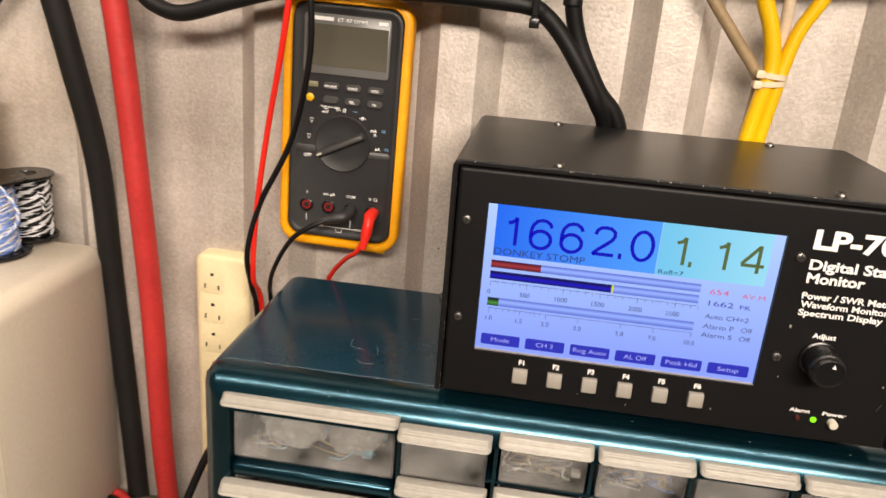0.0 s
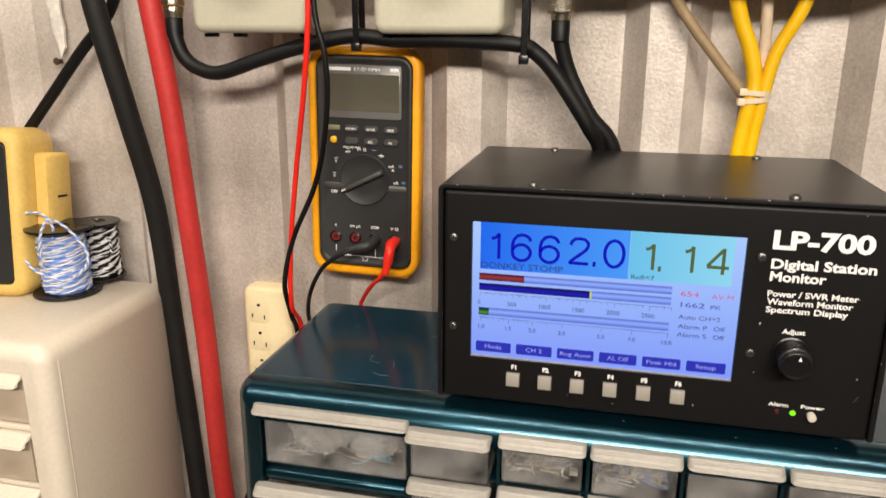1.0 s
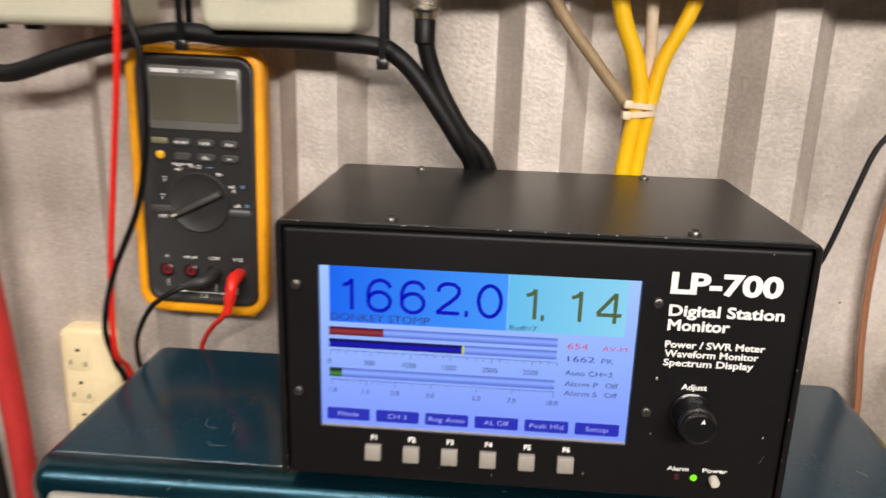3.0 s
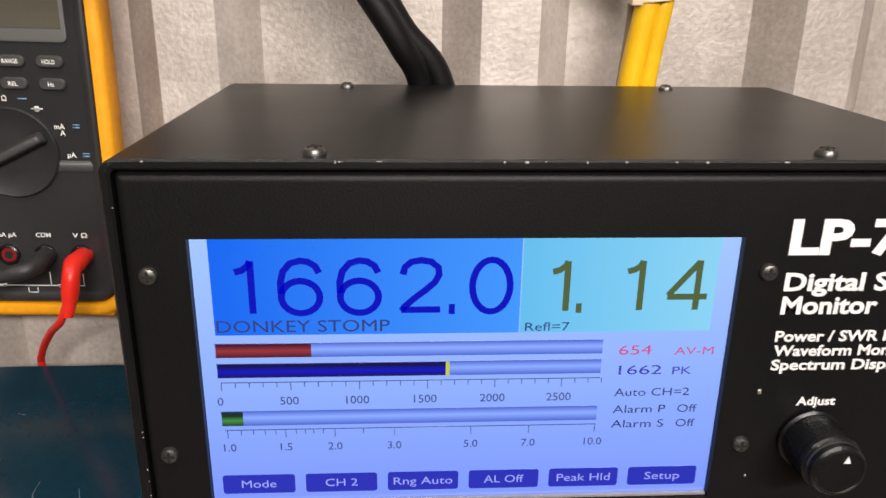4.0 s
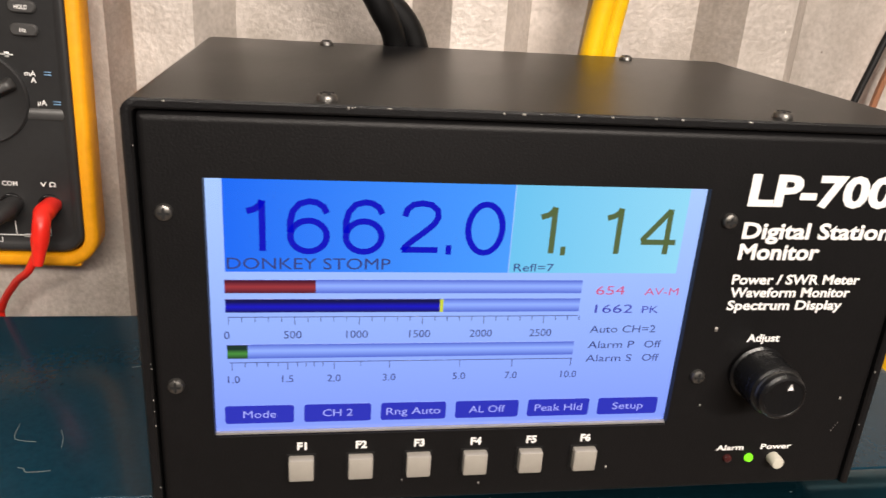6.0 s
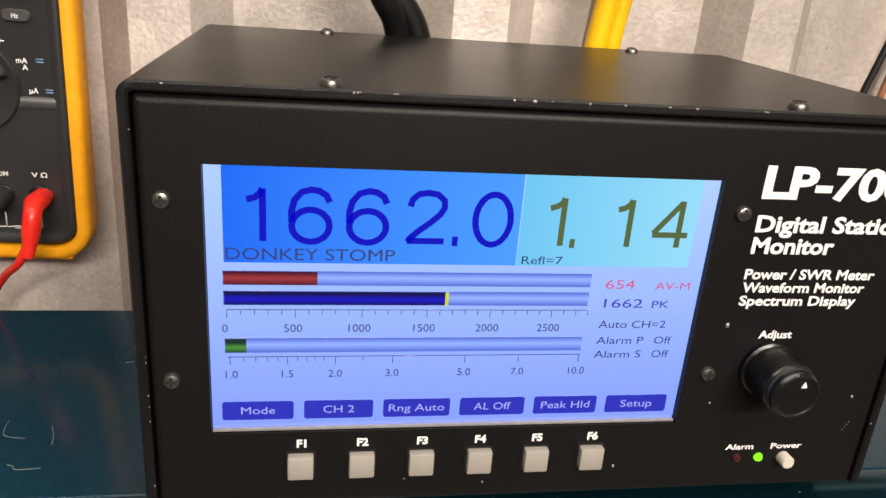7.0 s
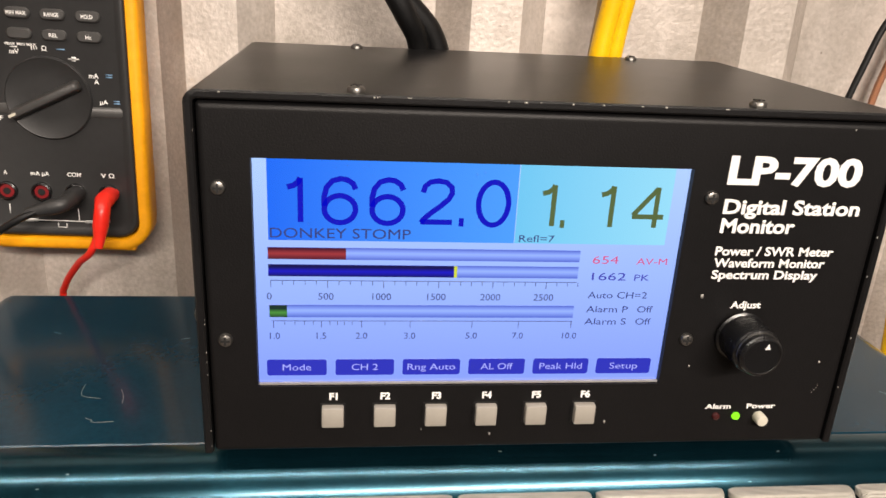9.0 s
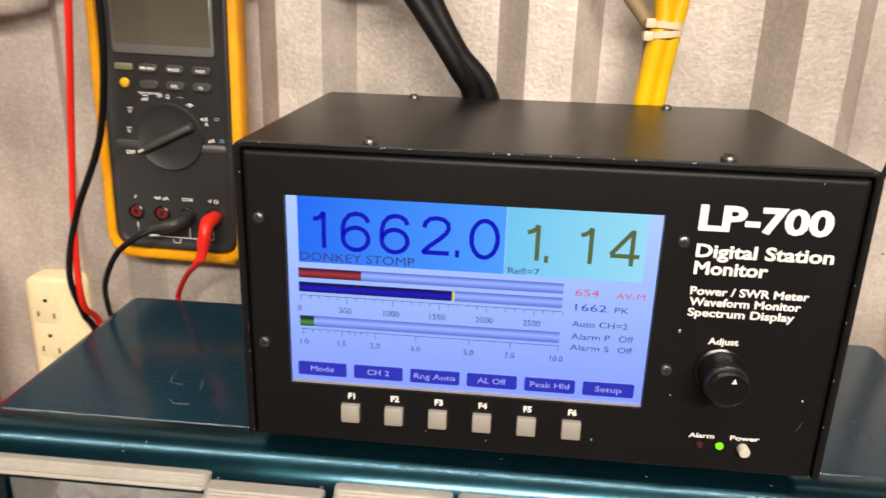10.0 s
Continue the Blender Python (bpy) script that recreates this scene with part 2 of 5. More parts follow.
M_YELLOWCABLE = surface("yellow cable sheath", (0.86, 0.50, 0.008), 0.34, var=0.10, stain=40, bump=0.05)
M_CREAMCABLE = surface("cream cable sheath", (0.62, 0.50, 0.36), 0.45, var=0.15, stain=40, bump=0.08)
M_TANCABLE = surface("dusty tan cable sheath", (0.34, 0.24, 0.13), 0.5, var=0.2, stain=50, bump=0.1)
M_TIE = surface("ivory nylon tie", (0.74, 0.60, 0.42), 0.4, var=0.1, bump=0)
M_IVORY = surface("ivory plastic", (0.80, 0.68, 0.42), 0.42, var=0.08, bump=0.04)
M_SAGE = surface("sage grey enamel", (0.47, 0.45, 0.35), 0.38, var=0.10, stain=20, bump=0.05)
M_DISC = surface("engraved silver disc", (0.76, 0.73, 0.66), 0.34, 0.25, var=0.1)
M_DISC_GOLD = surface("brass disc rim", (0.72, 0.56, 0.20), 0.3, 0.9, var=0.1)
M_PLATE = surface("bronzed steel plate", (0.22, 0.16, 0.12), 0.3, 0.9, var=0.25)
M_INK = surface("black engraving", (0.03, 0.03, 0.03), 0.6, bump=0)
M_SHELF = surface("pale grey enamel shelf", (0.66, 0.64, 0.58), 0.42, var=0.08)
M_NAVY = surface("blue-black glass panel", (0.006, 0.008, 0.02), 0.12, bump=0)
M_COPPER = striped("copper braid", (0.20, 0.075, 0.035), (0.50, 0.22, 0.11), 420)
M_BLUEWIRE = surface("light blue wire", (0.22, 0.36, 0.78), 0.42, var=0.1, bump=0)
M_WHITEWIRE = surface("white wire", (0.80, 0.80, 0.82), 0.42, var=0.08, bump=0)
M_TAPE = surface("flaking white paint strip", (0.72, 0.68, 0.62), 0.6, var=0.3, stain=45, grain=180, bump=0.5, relief=260, depth=0.001)
M_RUST = surface("rusty nail", (0.07, 0.04, 0.03), 0.7, 0.3)
M_LED_ON = glow("lit green led", (0.25, 1.0, 0.02), 1.1)
M_LED_OFF = surface("unlit dark red led", (0.05, 0.012, 0.012), 0.2, bump=0)

# the picture on the lit display
G_BACK = glow("display lavender", (0.21, 0.32, 0.96), 1.0, (0.38, 0.58, 1.0), 2, 0.0, 1.0)
G_BLUE = glow("display blue panel", (0.006, 0.135, 0.86), 1.0, (0.060, 0.33, 0.96), 0, 0.0, 1.1)
G_CYAN = glow("display cyan panel", (0.13, 0.52, 0.83), 1.0, (0.26, 0.66, 0.88), 0, 0.0, 1.0)
G_BAR = glow("display bar trough", (0.075, 0.13, 0.60), 1.0, (0.27, 0.42, 1.0), 2, 0.0, 1.0, True)
G_RED = glow("display red bar", (0.06, 0.006, 0.02), 1.0, (0.32, 0.035, 0.04), 2, 0.0, 0.9, True)
G_NAVYBAR = glow("display dark blue bar", (0.004, 0.004, 0.07), 1.0, (0.006, 0.006, 0.52), 2, 0.0, 0.8, True)
G_GREEN = glow("display green bar", (0.008, 0.03, 0.02), 1.0, (0.06, 0.27, 0.045), 2, 0.0, 0.7, True)
G_PEAK = glow("display yellow mark", (0.55, 0.62, 0.05))
G_KEYS = glow("display soft key", (0.022, 0.030, 0.46))
G_KEYTEXT = glow("display soft key text", (0.36, 0.40, 0.92))
G_DIGIT = glow("display navy digits", (0.001, 0.003, 0.48))
G_DIGIT2 = glow("display olive digits", (0.085, 0.125, 0.045))
G_TEXT = glow("display slate text", (0.035, 0.05, 0.20))
G_TEXT_RED = glow("display rose text", (0.60, 0.10, 0.24))
G_TEXT_BLUE = glow("display blue text", (0.05, 0.055, 0.42))

# ---- building tools ----
ORIGIN = {}


def thing(name, base, label, category, group="", kind="", turn=None):
    """An empty at the thing's base. Its parts are given in room coordinates, or, where turn is given, in its own."""
    ob = new(name)
    ob.empty_display_size = 0.02
    m = Matrix.Translation(base) @ (turn or Matrix())
    ob.matrix_basis = m
    ORIGIN[ob] = Matrix() if turn else m.inverted()
    return tagged(ob, label, category, group, kind)


def mesh_of(name, bm, material, smooth=35):
    bmesh.ops.recalc_face_normals(bm, faces=bm.faces[:])
    for f in bm.faces:
        f.smooth = True
    me = bpy.data.meshes.new(name)
    bm.to_mesh(me)
    bm.free()
    me.materials.append(material)
    if smooth is not None:
        me.set_sharp_from_angle(angle=radians(smooth))
    return me


def part(name, bm, material, parent, label="", smooth=35):
    """Links a bmesh as one mesh object under a thing or a part."""
    bmesh.ops.transform(bm, matrix=ORIGIN[parent], verts=bm.verts[:])
    ob = new(name, mesh_of(name, bm, material, smooth))
    ob.parent = parent
    ORIGIN[ob] = ORIGIN[parent]
    return tagged(ob, label) if label else ob


def place(name, me, parent, at, label=""):
    """A further piece on an already made mesh, moved to a place."""
    ob = new(name, me)
    ob.parent = parent
    ob.location = ORIGIN[parent] @ Vector(at)
    ORIGIN[ob] = Matrix.Translation(-ob.location) @ ORIGIN[parent]
    return tagged(ob, label) if label else ob


def solid(name, bm, material, label, category, kind="", group="", smooth=35):
    ob = new(name, mesh_of(name, bm, material, smooth))
    return tagged(ob, label, category, group, kind)


def box(bm, x0, x1, y0, y1, z0, z1, r=0.0, seg=2):
    g = bmesh.ops.create_cube(bm, size=1.0)["verts"]
    for v in g:
        v.co = Vector(((x0 + x1) / 2 + v.co.x * (x1 - x0), (y0 + y1) / 2 + v.co.y * (y1 - y0), (z0 + z1) / 2 + v.co.z * (z1 - z0)))
    if r:
        edges = list({e for v in g for e in v.link_edges})
        bmesh.ops.bevel(bm, geom=edges, offset=r, segments=seg, affect="EDGES", profile=0.5, clamp_overlap=True)
    return bm


def boxed(*a, **k):
    return box(bmesh.new(), *a, **k)


def sweep(bm, pts, radius, sides=10, smooth_steps=8, flat=1.0, closed=False):
    """A round cable through the points, on a smooth curve. flat squeezes the section."""
    P = [Vector(p) for p in pts]
    n = len(P)
    line = []
    for i in range(n if closed else n - 1):
        p0, p1, p2, p3 = (P[(i + k) % n] if closed else P[min(max(i + k, 0), n - 1)] for k in (-1, 0, 1, 2))
        for s in range(smooth_steps):
            u = s / smooth_steps
            line.append(0.5 * ((2 * p1) + (p2 - p0) * u + (2 * p0 - 5 * p1 + 4 * p2 - p3) * u * u + (3 * p1 - p0 - 3 * p2 + p3) * u ** 3))
    if not closed:
        line.append(P[-1].copy())
    rings, side = [], None
    m = len(line)
    for i, c in enumerate(line):
        d = (line[(i + 1) % m] - line[i - 1]) if closed else (line[min(i + 1, m - 1)] - line[max(i - 1, 0)])
        d.normalize()
        if side is None:
            side = d.orthogonal().normalized()
        side = (side - d * side.dot(d)).normalized()
        up = d.cross(side)
        rings.append([bm.verts.new(c + (side * math.cos(a) + up * math.sin(a) * flat) * radius) for a in (2 * math.pi * k / sides for k in range(sides))])
    pairs = list(zip(rings, rings[1:])) + ([(rings[-1], rings[0])] if closed else [])
    for a, b in pairs:
        for k in range(sides):
            bm.faces.new((a[k], a[(k + 1) % sides], b[(k + 1) % sides], b[k]))
    if not closed:
        bm.faces.new(rings[0][::-1]), bm.faces.new(rings[-1])
    return bm


def turned(bm, origin, axis, profile, sides=24):
    """A turned piece: profile of (radius, distance along the axis)."""
    o, d = Vector(origin), Vector(axis).normalized()
    s = d.orthogonal().normalized()
    u = d.cross(s)
    rings = [[bm.verts.new(o + d * h + (s * math.cos(a) + u * math.sin(a)) * max(r, 1e-5)) for a in (2 * math.pi * k / sides for k in range(sides))] for r, h in profile]
    for a, b in zip(rings, rings[1:]):
        for k in range(sides):
            bm.faces.new((a[k], a[(k + 1) % sides], b[(k + 1) % sides], b[k]))
    bm.faces.new(rings[0][::-1]), bm.faces.new(rings[-1])
    return bm


def rounded_loop(x0, x1, z0, z1, r, seg=5):
    out = []
    for cx, cz, a0 in ((x1 - r, z1 - r, 0), (x0 + r, z1 - r, 90), (x0 + r, z0 + r, 180), (x1 - r, z0 + r, 270)):
        for k in range(seg + 1):
            a = radians(a0 + 90 * k / seg)
            out.append((cx + r * math.cos(a), cz + r * math.sin(a)))
    return out


def ringed(bm, x0, x1, z0, z1, r, steps, seg=5, cap_first=True, cap_last=True):
    """A body with a rounded upright outline, built of loops: steps of (inset, y)."""
    rings = []
    for inset, y in steps:
        rr = max(r - inset, 0.0006)
        rings.append([bm.verts.new((x, y, z)) for x, z in rounded_loop(x0 + inset, x1 - inset, z0 + inset, z1 - inset, rr, seg)])
    n = len(rings[0])
    for a, b in zip(rings, rings[1:]):
        for k in range(n):
            bm.faces.new((a[k], a[(k + 1) % n], b[(k + 1) % n], b[k]))
    if cap_first:
        bm.faces.new(rings[0])
    if cap_last:
        bm.faces.new(rings[-1][::-1])
    return bm


def round_steps(y0, y1, rf, n=4):
    """Loops from the back y1 to the front y0 with a front edge rounded by rf."""
    return [(0, y1), (0, y0 + rf)] + [(rf * (1 - math.cos(radians(90 * k / n))), y0 + rf * (1 - math.sin(radians(90 * k / n)))) for k in range(1, n + 1)] + [(rf + 0.0004, y0)]


def letter_mesh(text, bold=0.0, spacing=1.0):
    c = bpy.data.curves.new("lettering", "FONT")
    c.body, c.size, c.offset, c.space_character, c.resolution_u = text, 1.0, bold, spacing, 3
    ob = bpy.data.objects.new("lettering", c)
    me = bpy.data.meshes.new_from_object(ob)
    bpy.data.objects.remove(ob)
    bpy.data.curves.remove(c)
    return me


CAP = max(v.co.y for v in letter_mesh("H").vertices)


def lettering(text, x, y, z, cap, material, parent, width=None, align="left", bold=0.0, spacing=1.0, slant=0.0, name="lettering", label=""):
    """Printed characters facing the room: x is their edge or middle, z the base line, cap the height of a capital."""
    me = letter_mesh(text, bold, spacing)
    k = cap / CAP
    xs = [v.co.x for v in me.vertices]
    lo, hi = min(xs), max(xs)
    kx = width / (hi - lo) if width else k
    shift = {"left": 0, "middle": -(hi - lo) * kx / 2, "right": -(hi - lo) * kx}[align]
    for v in me.vertices:
        v.co = ORIGIN[parent] @ Vector((x + (v.co.x - lo) * kx + shift + slant * v.co.y * k, y, z + v.co.y * k))
    me.materials.append(material)
    ob = new(name, me)
    ob.parent = parent
    return tagged(ob, label) if label else ob


def chip(x0, x1, z0, z1, y):
    """A thin flat print or lit field, facing the room."""
    return boxed(x0, x1, y, y + 0.00012, z0, z1)


def screw_mesh(name, r, h, material, sides=16):
    """A pan-head screw, its cross recess drawn as raised black bars, head towards -y, seat at y = 0."""
    bm = turned(bmesh.new(), (0, 0, 0), (0, -1, 0), [(r, 0), (r, h * 0.35), (r * 0.86, h * 0.75), (r * 0.5, h * 0.97), (r * 0.3, h)], sides)
    head = len(bm.faces)
    box(bm, -r * 0.62, r * 0.62, -h * 1.06, -h * 0.6, -r * 0.15, r * 0.15)
    box(bm, -r * 0.15, r * 0.15, -h * 1.07, -h * 0.6, -r * 0.62, r * 0.62)
    me = mesh_of(name, bm, material)
    me.materials.append(M_HOLLOW_SHADE)
    for i, f in enumerate(me.polygons):
        f.material_index = int(i >= head)
    return me


STROKES = {
    "1": [[(0.02, 0.79), (0.16, 0.83), (0.26, 0.91), (0.30, 1.0)], [(0.30, 1.0), (0.30, 0.0)]],
    "0": [[(0.30 + 0.27 * math.sin(a), 0.5 + 0.5 * math.cos(a)) for a in (2 * math.pi * k / 28 for k in range(29))]],
    "6": [[(0.57, 0.77), (0.52, 0.90), (0.42, 0.98), (0.31, 1.0), (0.17, 0.95), (0.07, 0.80), (0.03, 0.60), (0.03, 0.38)], [(0.30 + 0.27 * math.sin(a), 0.31 + 0.31 * math.cos(a)) for a in (2 * math.pi * k / 24 for k in range(25))]],
    "5": [[(0.53, 0.97), (0.13, 0.97)], [(0.13, 0.99), (0.06, 0.49)], [(0.06, 0.50), (0.16, 0.60), (0.30, 0.635), (0.47, 0.57), (0.56, 0.42), (0.56, 0.24), (0.47, 0.08), (0.31, 0.01), (0.14, 0.05), (0.04, 0.20)]],
    "4": [[(0.44, 0.0), (0.44, 1.0)], [(0.44, 0.98), (0.01, 0.30)], [(0.0, 0.27), (0.60, 0.27)]],
    "2": [[(0.04, 0.73), (0.07, 0.87), (0.16, 0.97), (0.30, 1.0), (0.44, 0.97), (0.54, 0.86), (0.55, 0.72), (0.49, 0.58), (0.36, 0.43), (0.18, 0.25), (0.06, 0.11), (0.02, 0.03)], [(0.01, 0.05), (0.57, 0.05)]],
    ".": [[(0.0, 0.055), (0.11, 0.055)]],
}


def stroked(char, x, y, z, height, weight, material, parent, wide=1.0):
    """A display digit drawn as strokes of even weight; x is its left edge, z its base line."""
    bm = bmesh.new()
    for path in STROKES[char]:
        P = [Vector((x + u * height * (wide if char not in "1." else 1.0), y, z + v * height)) for u, v in path]
        w = weight * (1.6 if char == "." else 1.0)
        rows = []
        for i, p in enumerate(P):
            d = (P[min(i + 1, len(P) - 1)] - P[max(i - 1, 0)])
            if (P[0] - P[-1]).length < 1e-7 and i in (0, len(P) - 1):
                d = P[1] - P[-2]
            d.normalize()
            nrm = Vector((d.z, 0, -d.x)) * w / 2
            rows.append((bm.verts.new(p + nrm), bm.verts.new(p - nrm)))
        for a, b in zip(rows, rows[1:]):
            bm.faces.new((a[0], b[0], b[1], a[1]))
    return part("digit", bm, material, parent, smooth=None)

# ---- the room ----
WALL_Y, RIB_Y, PITCH = 0.606, 0.585, 0.157
RIBS = [-0.398 - PITCH * k for k in range(8, 0, -1)] + [-0.398, -0.250, -0.108, 0.047, 0.2066] + [0.2066 + PITCH * k for k in range(1, 9)]
BENCH = 0.905


def corrugated():
    """The steel wall: flat pans with raised ribs, 4 mm sheet."""
    outline = []
    for x in RIBS:
        outline += [(x, WALL_Y), (x + 0.0180, RIB_Y), (x + 0.0465, RIB_Y), (x + 0.0645, WALL_Y)]
    bm = bmesh.new()
    rows = []
    for z in (0.0, 0.6, 1.2, 1.8, 2.4):
        rows.append([bm.verts.new((x, y, z)) for x, y in outline] + [bm.verts.new((x, y + 0.004, z)) for x, y in reversed(outline)])
    n = len(rows[0])
    for a, b in zip(rows, rows[1:]):
        for i in range(n):
            bm.faces.new((a[i], a[(i + 1) % n], b[(i + 1) % n], b[i]))
    edges = [e for e in bm.edges if abs(e.verts[0].co.z - e.verts[1].co.z) > 0.1]
    bmesh.ops.bevel(bm, geom=edges, offset=0.0010, segments=2, affect="EDGES", profile=0.5)
    return bm


solid("wall_north", corrugated(), M_WALL, "white sprayed corrugated steel wall with raised ribs", "wall", "structure", smooth=50)
solid("wall_south", boxed(-1.6, 1.6, -2.28, -2.20, 0, 2.4), M_ROOM, "plain painted wall behind the bench aisle", "wall", "structure")
solid("wall_west", boxed(-1.68, -1.6, -2.28, 0.70, 0, 2.4), M_ROOM, "plain painted end wall of the room", "wall", "structure")
solid("wall_east", boxed(1.6, 1.68, -2.28, 0.70, 0, 2.4), M_ROOM, "plain painted end wall of the room", "wall", "structure")
solid("floor", boxed(-1.68, 1.68, -2.28, 0.70, -0.08, 0.0), M_FLOOR, "plain grey floor under the workbench", "floor", "structure")
solid("ceiling", boxed(-1.68, 1.68, -2.28, 0.70, 2.4, 2.48), M_ROOM, "plain painted ceiling", "ceiling", "structure")

bench = thing("workbench", (0.0, 0.30, 0.0), "dark brown wooden workbench along the steel wall", "workbench")
part("bench_top", boxed(-1.2, 1.2, 0.05, 0.578, BENCH - 0.04, BENCH, 0.003), M_BENCH, bench)
leg = boxed(-0.035, 0.035, -0.035, 0.035, 0, BENCH - 0.04, 0.003)
leg_me = mesh_of("leg", leg, M_BENCH)
for x in (-1.1, 1.1):
    for y in (0.12, 0.50):
        place("leg", leg_me, bench, (x, y, 0))

# unseen housing and hangers, added to carry the front lamp
fitting = thing("ceiling_light", (0.24, -0.83, 1.87), "unseen light fitting added around the front lamp", "lamp")
part("housing", boxed(-0.36, 0.84, -0.90, -0.81, 1.885, 1.945, 0.006), M_SHELF, fitting)
for dx in (-0.22, 0.70):
    part("hanger", sweep(bmesh.new(), [(dx, -0.855, 1.940), (dx, -0.855, 2.4)], 0.004, 8, 1), M_STEEL, fitting)

fitting = thing("ceiling_light", (-0.22, -0.06, 2.34), "long single-tube fluorescent light fitting under the ceiling", "lamp")
part("housing", boxed(-1.36, 0.92, -0.10, -0.02, 2.335, 2.40, 0.006), M_SHELF, fitting)

# ---- the station monitor on the teal cabinet ----
FX0, FX1, FZ0, FZ1 = -0.0528, 0.2004, 1.1600, 1.2968
FACE, BACK = 0.4015, 0.5565


def station_monitor():
    mon = thing("station_monitor", (0.073, 0.475, 1.151), "black metal instrument with a lit blue display on teal cabinet", "meter")
    # wrapped cover: an upturned U with rounded shoulders
    bm = bmesh.new()
    outer, inner, th, r = [], [], 0.0030, 0.0045
    for cx, a0 in ((FX1 - r, 0), (FX0 + r, 90)):
        for k in range(6):
            a = radians(a0 + 18 * k)
            outer.append((cx + r * math.cos(a), FZ1 - r + r * math.sin(a)))
            inner.append((cx + (r - th) * math.cos(a), FZ1 - r + (r - th) * math.sin(a)))
    outer = [(FX1, FZ0)] + outer + [(FX0, FZ0)]
    inner = [(FX1 - th, FZ0)] + inner + [(FX0 + th, FZ0)]
    section = outer + inner[::-1]
    e = 0.0007
    loops = []
    for y, shrink in ((FACE - 0.0006, e), (FACE - 0.0006 + e, 0), (BACK - e, 0), (BACK, e)):
        ring = []
        for i, (x, z) in enumerate(section):
            out = i < len(outer)
            s = shrink if out else -shrink
            cx = (FX0 + FX1) / 2
            dx = -s if x > cx else s
            ring.append(bm.verts.new((x + (dx if abs(x - cx) > 0.118 else 0), y, z - (s if z > FZ1 - 0.005 else 0))))
        loops.append(ring)
    n = len(section)
    for a, b in zip(loops, loops[1:]):
        for k in range(n):
            bm.faces.new((a[k], a[(k + 1) % n], b[(k + 1) % n], b[k]))
    m = len(outer)
    for ring in (loops[0], loops[-1]):
        for k in range(m - 1):
            bm.faces.new((ring[k], ring[k + 1], ring[n - 2 - k], ring[n - 1 - k]))
    part("cover", bm, M_POWDER, mon, "black powder-coated wrap-round cover, chipped at the edges", 40)
    part("chassis", boxed(FX0 + 0.0035, FX1 - 0.0035, FACE + 0.012, BACK - 0.003, FZ0 + 0.0002, FZ1 - 0.0036, 0.001), M_POWDER, mon)
    # front panel with the display opening, its top edge softly rounded
    px0, px1, pz0, pz1 = FX0 + 0.0036, FX1 - 0.0036, FZ0, FZ1 - 0.0037
    sx0, sx1, sz0, sz1 = -0.0322, 0.1218, 1.1882, 1.2748
    bm = bmesh.new()
    ringed(bm, px0, px1, pz0, pz1, 0.0016, [(0, FACE + 0.010)] + round_steps(FACE, FACE + 0.010, 0.0022)[1:], 3, True, False)
    front = [v for v in bm.verts if abs(v.co.y - FACE) < 1e-6 and abs(v.co.z - (pz1 - 0.0026)) + abs(v.co.x) < 9]
    hole = [bm.verts.new((x, FACE, z)) for x, z in ((sx0, sz0), (sx1, sz0), (sx1, sz1), (sx0, sz1))]
    deep = [bm.verts.new((v.co.x, FACE + 0.0034, v.co.z)) for v in hole]
    for k in range(4):
        bm.faces.new((hole[k], hole[(k + 1) % 4], deep[(k + 1) % 4], deep[k]))
    bm.faces.new(deep)
    bm.edges.ensure_lookup_table()
    hole_edges = [e2 for e2 in bm.edges if all(v in hole for v in e2.verts)]
    rim = [e2 for e2 in bm.edges if e2.is_boundary and all(v in front for v in e2.verts)]
    bmesh.ops.triangle_fill(bm, use_beauty=True, edges=rim + hole_edges)
    for f in list(bm.faces):
        c = f.calc_center_median()
        if abs(c.y - FACE) < 1e-6 and len(f.verts) == 3 and sx0 < c.x < sx1 and sz0 < c.z < sz1:
            bm.faces.remove(f)
    part("front_panel", bm, M_PANEL, mon, "black satin front panel with white lettering")
    display = part("display", boxed(sx0 + 0.0002, sx1 - 0.0002, FACE + 0.0022, FACE + 0.0032, sz0 + 0.0002, sz1 - 0.0002), G_BACK, mon, "lit lavender-blue colour display with readings")
    draw_display(display)
    edge = bmesh.new()
    box(edge, sx0 + 0.0003, sx1 - 0.0003, FACE + 0.0008, FACE + 0.0020, sz0 + 0.0003, sz0 + 0.0010)
    part("display_edge", edge, M_CHIP, mon, "thin bright edge below the display")
    # screws
    pan = screw_mesh("panel_screw", 0.0026, 0.0018, M_SCREW)
    for x in (-0.0430, 0.1297):
        for z in (1.2078, 1.2645):
            place("panel_screw", pan, mon, (x, FACE, z), "dark cross-head screw")
    top = screw_mesh("cover_screw", 0.0031, 0.0021, M_SCREW)
    for x in (0.0024, 0.1441):
        for y in (0.4078, 0.5440):
            ob = place("cover_screw", top, mon, (x, y, FZ1), "dark cross-head screw")
            ob.rotation_euler = (radians(-90), 0, radians(20 + 300 * x))
    ob = place("cover_screw", top, mon, (FX0, 0.4100, 1.2140), "dark cross-head screw")
    ob.rotation_euler = (0, 0, radians(-90))
    # keys
    key = bmesh.new()
    box(key, -0.0041, 0.0041, -0.0034, 0.0, -0.0042, 0.0042, 0.0006)
    key_me = mesh_of("function_key", key, M_KEY)
    slot_me = mesh_of("key_slot", boxed(-0.0047, 0.0047, -0.0003, 0.0004, -0.0050, 0.0048), M_HOLLOW_SHADE)
